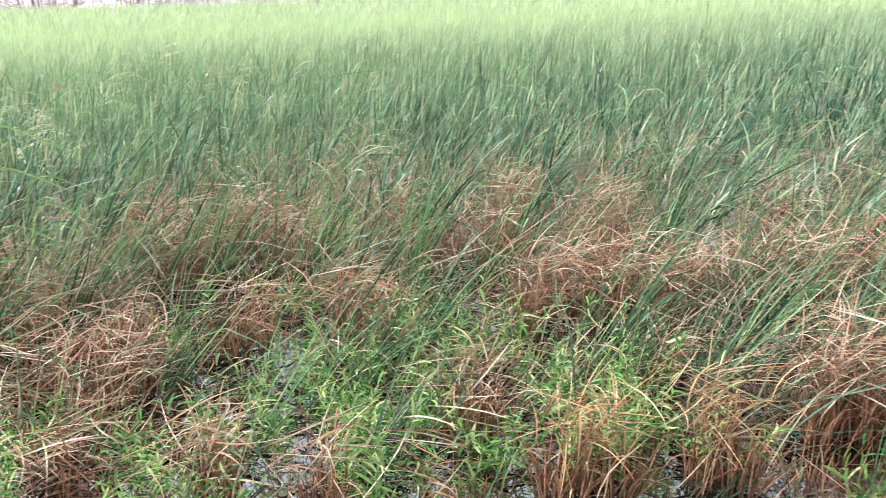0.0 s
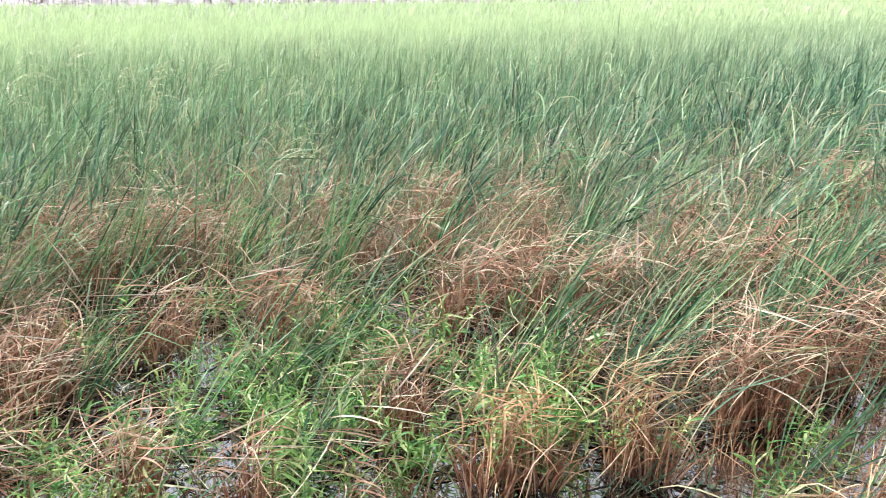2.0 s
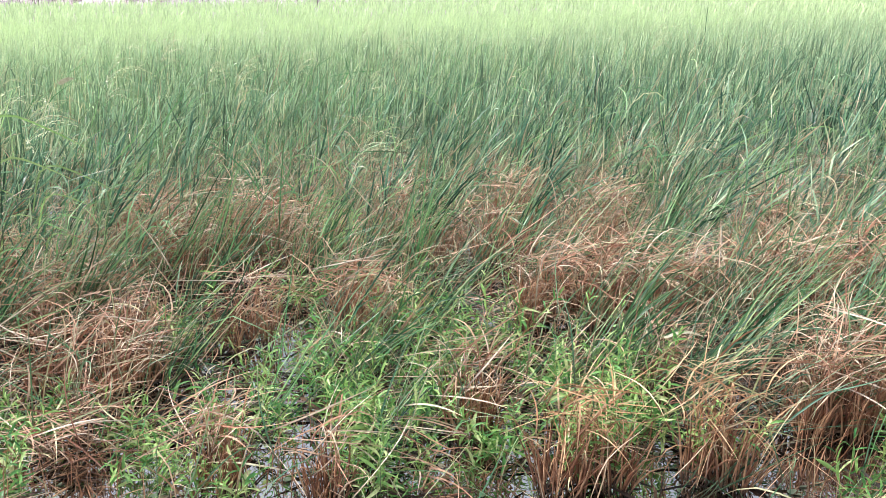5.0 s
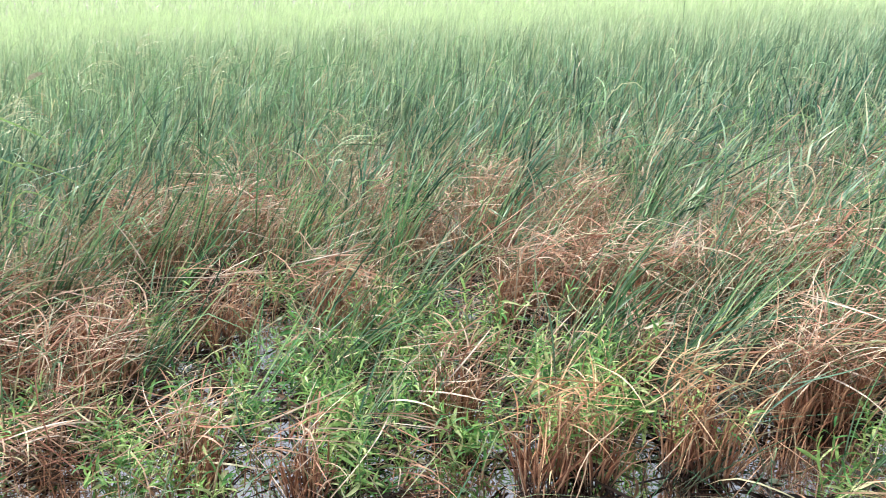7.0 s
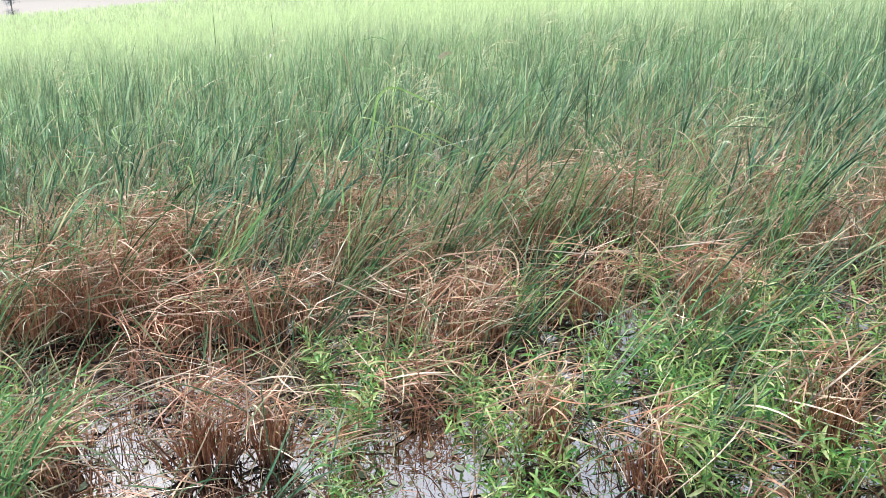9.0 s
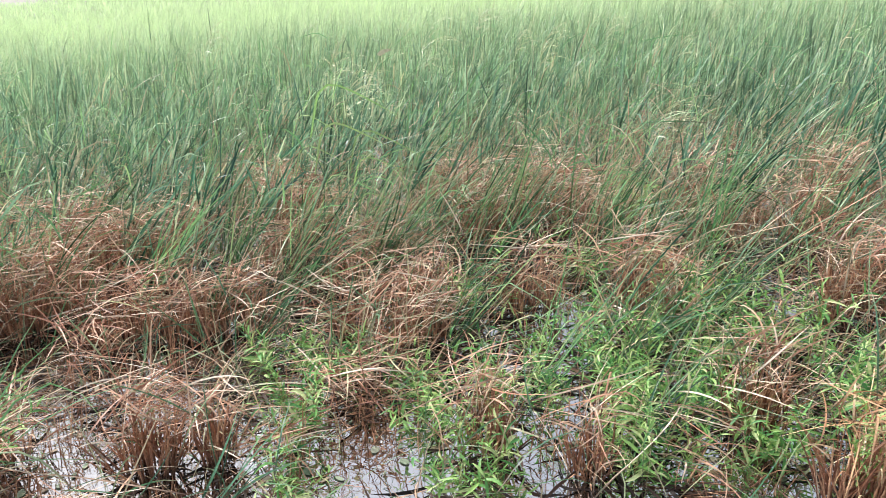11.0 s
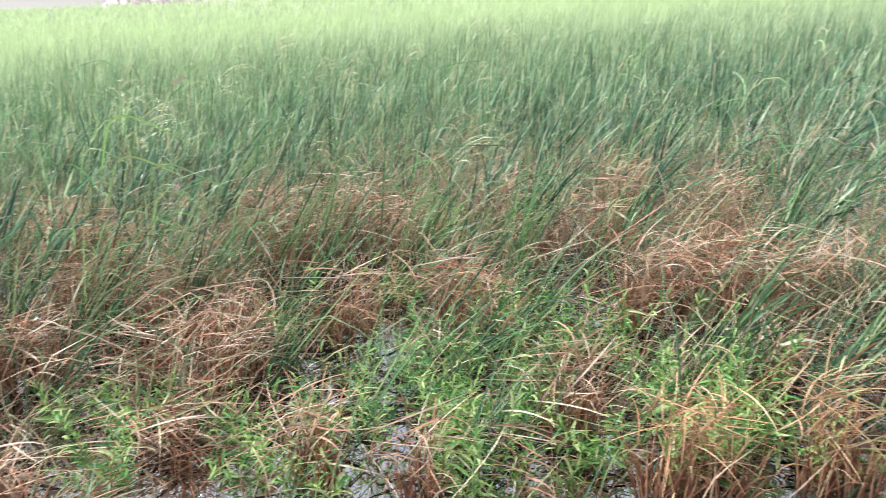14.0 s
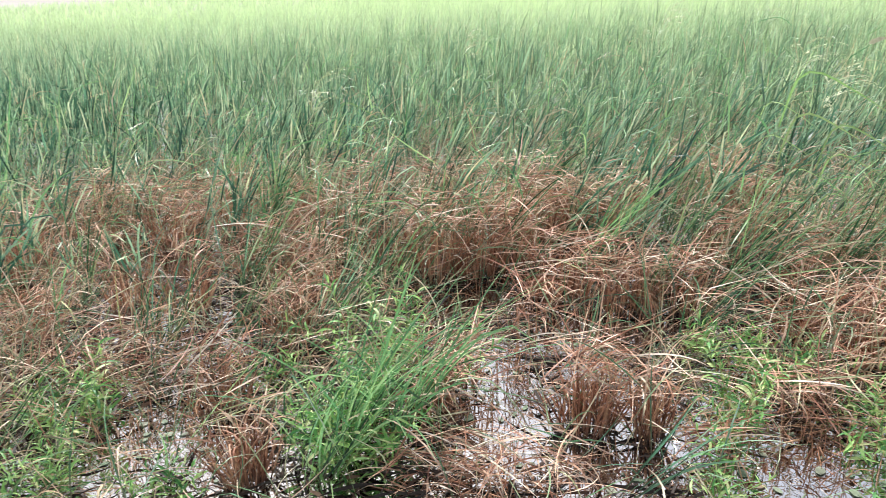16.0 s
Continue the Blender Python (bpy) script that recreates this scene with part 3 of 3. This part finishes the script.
    # far blades coloured paler with distance, painting haze over the crop
    far_haze = np.clip((0.87 * y - np.where(x > 0, 0.72, 0.62) * x - 5.4) / 16.5, 0, 1) ** 0.88 * rng.uniform(0.75, 1.0, k)
    return tagged(new(name, mesh_of(name, *g, RICE, far_haze)), "dense green rice crop standing in the flooded field", "rice crop", kind="stuff")


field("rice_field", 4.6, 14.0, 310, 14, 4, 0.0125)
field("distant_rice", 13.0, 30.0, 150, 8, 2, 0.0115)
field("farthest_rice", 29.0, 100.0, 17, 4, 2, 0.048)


def tangle(name, d0, d1, per_m2, low, high, mat, text, width=0.0036):
    """Fallen and withering blades woven through one another between the standing plants."""
    x, y, d = fan(d0, d1, per_m2)
    keep = ~open_water(x, y, 1.25) & (rng.random(len(x)) < np.clip((d - 1.6) / 1.8, 0.12, 1))
    x, y = x[keep], y[keep]
    patchy = np.array([noise.noise(Vector((a * 1.4, b * 1.4, 7.0))) for a, b in zip(x, y)])
    keep = patchy + 0.35 > 0.5 * rng.random(len(x))
    x, y = x[keep], y[keep]
    k = len(x)
    foot = np.stack([x, y, rng.uniform(low, high, k) * rng.random(k)], -1)
    g = blades(foot, LEAN + rng.normal(0, 1.5, k), rng.uniform(0.15, 0.55, k), np.abs(rng.normal(0.8, 0.45, k)), rng.uniform(-0.2, 1.4, k), width * rng.uniform(0.6, 1.45, k), 6, 1.5,
               rng.uniform(0.4, 1.4, k) * (rng.random(k) < 0.35), rng.uniform(0.3, 0.8, k), wave=0.8)
    return tagged(new(name, mesh_of(name, *g, mat)), text, "grass", kind="stuff")


tangle("withered_grass", 2.0, 8.0, 420, 0.0, 0.45, TANGLE, "tangle of half-withered grass blades between the plants")
tangle("bent_leaves", 4.2, 11.0, 90, 0.3, 0.9, REED, "bent and broken light green leaves among the standing rice", 0.007)
tangle("dry_tips", 4.0, 9.5, 75, 0.3, 0.85, TANGLE, "thin half-dry leaves bent over among the standing rice", 0.0055)
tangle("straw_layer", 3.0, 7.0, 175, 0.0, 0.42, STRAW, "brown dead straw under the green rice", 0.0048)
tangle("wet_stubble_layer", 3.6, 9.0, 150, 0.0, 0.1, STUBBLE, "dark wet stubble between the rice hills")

tangle("grass_over_weeds", 2.2, 4.3, 150, 0.08, 0.36, TANGLE, "long half-green grass blades lying across the weeds", 0.0058)


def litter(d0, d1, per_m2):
    """Near-black leaves at the waterline, added to darken gaps between plants; pools stay open."""
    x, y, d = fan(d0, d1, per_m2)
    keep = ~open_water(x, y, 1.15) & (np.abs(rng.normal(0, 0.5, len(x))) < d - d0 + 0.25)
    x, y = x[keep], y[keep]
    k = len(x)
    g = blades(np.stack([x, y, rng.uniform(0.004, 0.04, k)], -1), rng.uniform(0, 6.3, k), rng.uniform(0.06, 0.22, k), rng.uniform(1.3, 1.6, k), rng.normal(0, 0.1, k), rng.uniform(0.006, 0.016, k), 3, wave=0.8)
    tagged(new("rotted_litter", mesh_of("rotted_litter", *g, LITTER)), "near-black leaf litter added on the water to darken gaps between plants", "leaf litter", kind="stuff")


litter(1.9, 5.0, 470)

# ---- dead straw at the field's edge ----
FAR_WEST = [(-3.99, -0.43, 0.15, 0.33), (-4.22, -0.32, 0.24, 0.35), (-5.23, -0.33, 0.36, 0.38), (-3.69, -0.09, 0.14, 0.43), (-5.79, -0.02, 0.40, 0.46), (-4.26, 0.13, 0.41, 0.19),
            (-3.23, 0.10, 0.11, 0.31), (-5.79, 0.38, 0.41, 0.46), (-4.01, 0.40, 0.42, 0.25), (-2.93, 0.28, 0.28, 0.24), (-2.37, 0.21, 0.31, 0.19), (-5.27, 0.65, 0.39, 0.43),
            (-5.25, 1.07, 0.40, 0.43), (-4.29, 0.92, 0.34, 0.33), (-3.44, 0.78, 0.29, 0.28), (-3.96, 1.07, 0.30, 0.32), (-5.26, 1.48, 0.37, 0.44), (-2.72, 0.84, 0.21, 0.17),
            (-4.48, 1.49, 0.40, 0.39)]
WEST = [(-1.99, 0.72, 0.15, 0.22), (-4.02, 1.59, 0.38, 0.37), (-2.36, 0.95, 0.23, 0.29), (-3.73, 1.67, 0.45, 0.35), (-2.46, 1.10, 0.26, 0.31), (-1.93, 0.93, 0.13, 0.26),
        (-3.61, 1.88, 0.40, 0.29), (-3.64, 2.09, 0.37, 0.36), (-1.76, 1.02, 0.17, 0.27), (-2.77, 1.71, 0.30, 0.24), (-3.85, 2.45, 0.42, 0.35), (-3.03, 2.03, 0.36, 0.35),
        (-2.00, 1.38, 0.35, 0.26), (-3.79, 2.68, 0.39, 0.39), (-2.72, 2.15, 0.36, 0.37), (-3.66, 2.96, 0.40, 0.40), (-1.81, 1.53, 0.33, 0.15), (-2.59, 2.40, 0.33, 0.34),
        (-1.65, 1.66, 0.13, 0.23), (-2.96, 3.08, 0.31, 0.30)]
NORTH_WEST = [(-2.18, 2.40, 0.20, 0.21), (-1.69, 1.98, 0.16, 0.25), (-2.49, 3.09, 0.31, 0.28), (-2.06, 2.66, 0.26, 0.30), (-1.52, 2.04, 0.19, 0.29), (-1.65, 2.33, 0.18, 0.29),
              (-2.44, 3.42, 0.31, 0.29), (-1.76, 2.72, 0.25, 0.32), (-1.94, 3.03, 0.27, 0.29), (-1.03, 2.09, 0.27, 0.32), (-1.39, 3.20, 0.36, 0.31), (-1.57, 4.41, 0.36, 0.35),
              (-0.61, 2.07, 0.26, 0.16), (-0.94, 3.44, 0.37, 0.27), (-0.78, 3.37, 0.29, 0.17), (-0.30, 2.15, 0.23, 0.14), (-0.80, 4.48, 0.36, 0.38), (-0.20, 2.58, 0.36, 0.24),
              (-0.45, 4.67, 0.33, 0.28)]
AHEAD = [(-0.05, 3.64, 0.45, 0.31), (0.16, 2.27, 0.36, 0.22), (0.21, 3.77, 0.43, 0.32), (0.33, 2.32, 0.34, 0.16), (0.46, 3.86, 0.39, 0.33), (0.52, 3.17, 0.24, 0.18),
         (0.60, 2.45, 0.41, 0.21), (0.77, 3.93, 0.38, 0.33), (0.73, 2.41, 0.38, 0.19), (1.02, 3.98, 0.40, 0.34), (1.27, 4.16, 0.39, 0.32), (1.04, 2.81, 0.35, 0.22),
         (1.54, 4.34, 0.42, 0.37), (1.26, 3.06, 0.38, 0.28), (1.23, 2.86, 0.35, 0.22), (1.57, 3.20, 0.43, 0.35), (1.31, 2.25, 0.11, 0.23), (1.85, 3.25, 0.36, 0.25),
         (2.38, 4.37, 0.27, 0.36), (2.13, 3.44, 0.54, 0.33)]
BEHIND = [(0.20, 5.00, 0.42, 0.39), (-0.41, 5.27, 0.42, 0.37), (-1.97, 4.53, 0.42, 0.40), (-2.43, 4.32, 0.42, 0.40), (-1.14, 4.96, 0.42, 0.31), (1.25, 4.88, 0.45, 0.33),
          (1.92, 2.32, 0.29, 0.28), (2.57, 6.10, 0.45, 0.56), (-3.10, 3.60, 0.42, 0.40), (-4.30, 2.63, 0.42, 0.47), (-5.94, -0.60, 0.42, 0.50), (-4.96, 1.83, 0.42, 0.47)]


def leaning_heap(x, y, count, length, tilt):
    """Straw bent over by the wind, all one way."""
    ob = new("straw_sheaf")
    ob.location = (x, y, 0)
    foot, k = disc(count, 0.17), count // 2
    part("stubble", blades(disc(k, 0.14), LEAN + rng.normal(0, 0.8, k), length * rng.uniform(0.4, 0.8, k), np.abs(rng.normal(tilt * 0.7, 0.2, k)), 0.2, rng.uniform(0.003, 0.005, k), 4, sides=3), STUBBLE, ob, kind="stuff")
    foot[:, 2] = rng.uniform(0, 0.06, count)
    part("dry_foliage", blades(foot, LEAN + rng.normal(0, 0.35, count), length * rng.uniform(0.6, 1.1, count), np.abs(rng.normal(tilt, 0.2, count)), rng.normal(0.25, 0.3, count),
                               rng.uniform(0.003, 0.006, count), 6, 1.6, rng.uniform(0.3, 1.2, count) * (rng.random(count) < 0.2), rng.uniform(0.4, 0.9, count), wave=0.3), GOLD, ob, kind="stuff")
    return tagged(ob, "golden dry straw sheaf bent over by the wind", "straw sheaf", "bent straw sheaves")


leaning_heap(1.50, 2.24, 130, 0.42, 0.8)
leaning_heap(1.68, 2.27, 150, 0.45, 0.85)
leaning_heap(1.89, 2.52, 120, 0.45, 0.8)
for row in FAR_WEST + WEST + NORTH_WEST + AHEAD + BEHIND:
    straw_clump(*row)

x, y, d = fan(4.2, 6.3, 0.85)
for px, py in zip(x, y):
    if px < 0.4 and min(math.hypot(px - r[0], py - r[1]) - 0.4 * r[3] for r in FAR_WEST + WEST + NORTH_WEST + AHEAD + BEHIND) > 0.15:
        straw_clump(px, py, rng.uniform(0.28, 0.42), rng.uniform(0.26, 0.46))

# ---- drowned stubble standing in the pools ----
foot = np.concatenate([disc(11, r) + (px, py, -0.02) for px, py, r in POOLS])
k = len(foot)
g = blades(foot, LEAN + rng.normal(0, 1.2, k), rng.uniform(0.06, 0.3, k), np.abs(rng.normal(0.15, 0.2, k)), rng.normal(0.2, 0.3, k), rng.uniform(0.003, 0.0055, k), 4, sides=3)
tagged(new("drowned_stubble", mesh_of("drowned_stubble", *g, STUBBLE)), "dark wet stubble standing in the open pools", "stubble", kind="stuff")

# ---- leafy weeds ----
WEEDS_WEST = [(-2.72, -0.45, 0.23, 0.29), (-3.26, -0.41, 0.19, 0.28), (-3.09, -0.26, 0.27, 0.27), (-2.90, -0.20, 0.23, 0.19), (-2.44, -0.04, 0.16, 0.23), (-2.99, 0.49, 0.23, 0.17),
              (-2.20, 2.23, 0.18, 0.21), (-1.39, 1.53, 0.22, 0.16), (-1.63, 1.79, 0.42, 0.20), (-1.70, 1.91, 0.17, 0.16), (-1.88, 2.17, 0.18, 0.19), (-1.93, 2.28, 0.23, 0.18),
              (-1.74, 2.24, 0.22, 0.11), (-1.51, 2.23, 0.20, 0.14), (-1.34, 2.10, 0.25, 0.16), (-1.22, 2.05, 0.17, 0.15), (-1.38, 2.32, 0.17, 0.16)]
WEEDS_MIDDLE = [(-1.01, 1.80, 0.19, 0.18), (-1.71, 3.16, 0.28, 0.23), (-1.05, 2.12, 0.29, 0.23), (-1.19, 2.36, 0.22, 0.18), (-0.85, 1.89, 0.18, 0.14), (-1.23, 2.76, 0.17, 0.28),
                (-1.01, 2.47, 0.20, 0.25), (-1.38, 3.81, 0.24, 0.25), (-0.98, 2.90, 0.22, 0.20), (-0.77, 2.59, 0.20, 0.23), (-0.83, 2.93, 0.25, 0.28), (-0.56, 2.21, 0.26, 0.14),
                (-1.39, 4.63, 0.30, 0.33), (-0.61, 2.53, 0.30, 0.25), (-0.43, 2.19, 0.34, 0.22), (-0.70, 3.19, 0.29, 0.24), (-0.46, 2.66, 0.29, 0.23)]
WEEDS_AHEAD = [(-0.62, 3.54, 0.34, 0.26), (-0.39, 2.97, 0.37, 0.25), (-0.20, 2.35, 0.21, 0.17), (-0.30, 3.34, 0.33, 0.21), (-0.18, 3.22, 0.43, 0.14), (-0.03, 2.46, 0.31, 0.17),
               (0.04, 3.01, 0.25, 0.18), (0.19, 2.87, 0.34, 0.25), (0.23, 2.39, 0.3, 0.17), (0.29, 2.61, 0.38, 0.24), (0.35, 3.19, 0.28, 0.26), (0.43, 2.72, 0.36, 0.2),
               (0.49, 3.25, 0.20, 0.18), (0.66, 2.53, 0.28, 0.14), (1.18, 5.09, 0.21, 0.23), (1.16, 2.35, 0.16, 0.19), (1.32, 2.62, 0.18, 0.23), (1.91, 2.50, 0.15, 0.17)]
TUFT_WEEDS = [(-2.40, 0.60, 0.42, 0.30), (-2.62, 0.86, 0.42, 0.30), (-2.28, 0.48, 0.32, 0.22), (-2.80, 1.08, 0.40, 0.24)]
for row in WEEDS_WEST + WEEDS_MIDDLE + WEEDS_AHEAD + TUFT_WEEDS:
    weed_plant(*row)

# ---- green rice at the field's edge ----
BIG = [(-2.40, 3.14), (-1.12, 4.26), (0.30, 3.94), (1.47, 3.67), (1.73, 2.54), (-4.40, 2.73), (0.13, 2.94), (0.54, 2.79), (1.12, 3.07)]
for x, y in BIG:
    rice_plant(x, y, 0.95, 0.7, 30, 0.25, 0.0095, 0.2, leaf=DARK_RICE)
for x, y in ((-2.24, 0.43), (-2.38, 0.56), (-2.52, 0.72), (-2.34, 0.74)):
    rice_plant(x, y, 0.85, 0.6, 24, 0.95, 0.0085, 0.7, "bushy bright green grass tuft standing in open water", REED)
x, y, d = fan(2.1, 4.9, 26)
dry = ~open_water(x, y, 1.2)
x, y, d = x[dry], y[dry], d[dry]
side = np.clip((x + 0.3) / 1.2, 0, 1)
chance = np.clip((d - 1.9) / 2.4, 0.05, 1) * np.where(x > -0.6, 0.4, 0.34) + 0.06 * side + 0.1 * np.clip((-x - 1.1) / 0.6, 0, 1) * (d > 2.9)
chance = chance * np.where((x < -1.4) & (d < 4.2), 0.45, 1.0) * np.where((x < -2.0) & (y < 1.4), 0.6, 1.0)
chosen = rng.random(len(x)) < chance
for px, py, pd in list(zip(x[chosen], y[chosen], d[chosen]))[:298]:
    rice_plant(px, py, rng.uniform(0.75, 1.00), 0.9 - 0.07 * pd + 0.1 * np.clip(px, -0.5, 1.5) + rng.normal(0, 0.1), int(rng.integers(5, 8 + 2 * pd)), 0.4, 0.0075, leaf=(DARK_RICE, DARK_RICE, REED, RICE)[int(rng.integers(0, 4))])

# broad fans of green leaves further in, laid over by the wind
x, y, d = fan(4.3, 6.6, 0.8)
for px, py, pd in list(zip(x, y, d))[:36]:
    rice_plant(px, py, rng.uniform(0.85, 1.05), 0.5 + 0.08 * np.clip(px, -2, 2) + rng.normal(0, 0.1), int(rng.integers(16, 26)), 0.45, 0.0085, 0.25, leaf=(DARK_RICE, REED, RICE)[int(rng.integers(0, 3))])

# ---- tall seeding grasses ----
SEEDING = [(-6.46, 5.72, 1.10), (-3.33, 4.99, 1.10), (-3.95, 4.68, 1.00), (-2.69, 5.68, 1.00), (-4.18, 7.24, 1.10), (0.56, 10.28, 1.08), (-3.52, 11.67, 1.05), (-4.78, 8.27, 1.05),
           (-6.62, 3.51, 1.05), (-2.25, 8.72, 1.05), (-1.33, 4.49, 0.78), (-2.94, 3.63, 1.00), (-5.55, 1.65, 0.90)]
for x, y, h in SEEDING:
    seed_grass(x, y, h + 0.05, 1.4)
x, y, d = fan(5.5, 13.0, 0.07)
for px, py in zip(x, y):
    seed_grass(px, py, rng.uniform(0.95, 1.12), rng.uniform(0.8, 1.1))


# ---- single stalks and leaves that stand out ----
def tall_stalk(x, y, h, lean):
    ob = new("tall_stalk", mesh_of("tall_stalk", *blades(np.zeros((1, 3)), LEAN, h, lean, 0.03, 0.016, 5, sides=3), STEM))
    ob.location = (x, y, 0)
    return tagged(ob, "single dark upright grass stalk rising above the rice", "grass stalk")


tall_stalk(1.78, 16.48, 1.45, 0.02)
tall_stalk(-11.33, 9.02, 1.42, 0.05)
tall_stalk(-12.29, 11.23, 1.3, 0.0)


YELLOW_REED = blade_material("yellow_reed_leaf", [(0, (0.28, 0.48, 0.17)), (1, (0.44, 0.6, 0.25))], (0.5, 0.58, 0.3), 0.8, None, 0.45)


def bent_reed(x, y, h, length, az):
    """A broad leaf that climbs, breaks over and hangs down."""
    ob = new("bent_reed")
    ob.location = (x, y, 0)
    part("stalk", blades(np.zeros((1, 3)), az, h * 0.8, 0.08, 0.1, 0.006, 4, sides=3), STEM, ob)
    foot = np.array([(0, 0, h * 0.55), (0, 0, h * 0.4), (0, 0, h * 0.2)])
    for j in range(3):
        part("leaf", blades(foot[j:j + 1], az + 0.25 * j, length * (1 - 0.15 * j), 0.25, 0.2, 0.014, 12, 2.0, np.array([1.75]), np.array([0.4 + 0.05 * j]), fold=0.5), YELLOW_REED, ob)
    return tagged(ob, "bright green reed with broad leaves broken over and hanging", "reed")


bent_reed(-2.85, 3.35, 1.4, 0.8, LEAN)
bent_reed(-3.08, 3.42, 1.2, 0.6, LEAN - 0.2)
bent_reed(-2.7, 3.48, 1.0, 0.65, LEAN)
bent_reed(-5.6, 1.9, 1.0, 0.6, LEAN + 0.4)


def lone_leaf(name, x, y, z, length, tilt, bend, width, az, text):
    ob = new(name, mesh_of(name, *blades(np.zeros((1, 3)), az, length, tilt, bend, width, 9, 1.4), PALE))
    ob.location = (x, y, z)
    return tagged(ob, text, "leaf")


lone_leaf("pale_leaf", -0.63, 2.08, 0.30, 0.07, 1.5, 0.9, 0.02, 0.2, "small bleached leaf caught on the weeds")
lone_leaf("white_leaf", -2.88, 4.08, 1.14, 0.1, 0.9, 0.8, 0.03, 0.4, "small bleached leaf tip standing above the green rice")
lone_leaf("curled_blade", -1.27, 2.84, 0.40, 0.34, 0.9, 2.1, 0.0065, -0.1, "bleached dry blade curling over a brown tussock")
lone_leaf("dry_leaf", 0.5, 2.84, 0.36, 0.16, 1.0, 1.2, 0.016, 0.1, "bleached dry leaf tip over the straw")
lone_leaf("fallen_blade", -1.44, 3.36, 0.60, 0.42, 2.2, 0.05, 0.005, -0.3, "long pale blade fallen slantwise across the grass")

# ---- what floats on the water ----
FLOAT, n, l, p = material("floating_leaf")
per, co, a = n.new("ShaderNodeObjectInfo"), n.new("ShaderNodeTexCoord"), n.new("ShaderNodeTexNoise")
a.inputs["Scale"].default_value = 40.0
l.new(co.outputs["Object"], a.inputs["Vector"])
c = ramp(n, [(0, (0.1, 0.16, 0.09)), (0.4, (0.2, 0.27, 0.17)), (0.75, (0.3, 0.33, 0.24)), (1, (0.3, 0.2, 0.12))])
l.new(per.outputs["Random"], c.inputs[0])
tone = ramp(n, [(0.3, (0.7, 0.7, 0.7)), (0.7, (1.2, 1.2, 1.2))])
l.new(a.outputs["Fac"], tone.inputs[0])
mul = n.new("ShaderNodeMix")
mul.data_type, mul.blend_type = "RGBA", "MULTIPLY"
mul.inputs["Factor"].default_value = 1.0
l.new(c.outputs["Color"], mul.inputs["A"])
l.new(tone.outputs["Color"], mul.inputs["B"])
l.new(mul.outputs["Result"], p.inputs["Base Color"])
p.inputs["Roughness"].default_value = 0.3


def pad_mesh(points, notch):
    bm = bmesh.new()
    ring = []
    for i in range(points):
        t = notch + (2 * math.pi - 2 * notch) * i / (points - 1)
        r = 1 + 0.12 * noise.noise(Vector((t * 2, notch * 9, 0)))
        ring.append((r * math.cos(t), r * math.sin(t) * 0.75, 0.06 * noise.noise(Vector((t, 5, notch)))))
    low = [bm.verts.new(v) for v in [(0, 0, 0)] + ring]
    high = [bm.verts.new((v.co.x, v.co.y, v.co.z + 0.05)) for v in low]
    for i in range(1, points):
        bm.faces.new((high[0], high[i], high[i + 1]))
        bm.faces.new((low[0], low[i + 1], low[i]))
        bm.faces.new((low[i], low[i + 1], high[i + 1], high[i]))
    me = bpy.data.meshes.new("floating_leaf")
    bm.to_mesh(me)
    bm.free()
    me.materials.append(FLOAT)
    return me


PADS = [pad_mesh(13, 0.1), pad_mesh(11, 0.4), pad_mesh(9, 0.02)]
count = 0
for x, y, r in POOLS:
    for dx, dy, _ in disc(int(1 + 140 * r * r), r * 1.3):
        if count >= 190:
            break
        ob = new("floating_leaf", PADS[count % 3])
        size = rng.uniform(0.008, 0.026)
        ob.matrix_world = pose(x + dx, y + dy, 0.004, 0, 0, rng.uniform(0, 360)) @ Matrix.Diagonal((size, size * rng.uniform(0.5, 1), size, 1))
        tagged(ob, "small dull green leaf floating flat on the water", "floating leaf", "floating leaves")
        count += 1

x, y, d = fan(1.6, 6.0, 70)
k = len(x)
g = blades(np.stack([x, y, np.full(k, 0.008)], -1), rng.uniform(0, 6.3, k), rng.uniform(0.05, 0.3, k), 1.54, 0.03, rng.uniform(0.002, 0.005, k), 3, wave=0.6)
tagged(new("floating_straw", mesh_of("floating_straw", *g, STUBBLE)), "bits of dark wet straw floating on the water", "straw", kind="stuff")
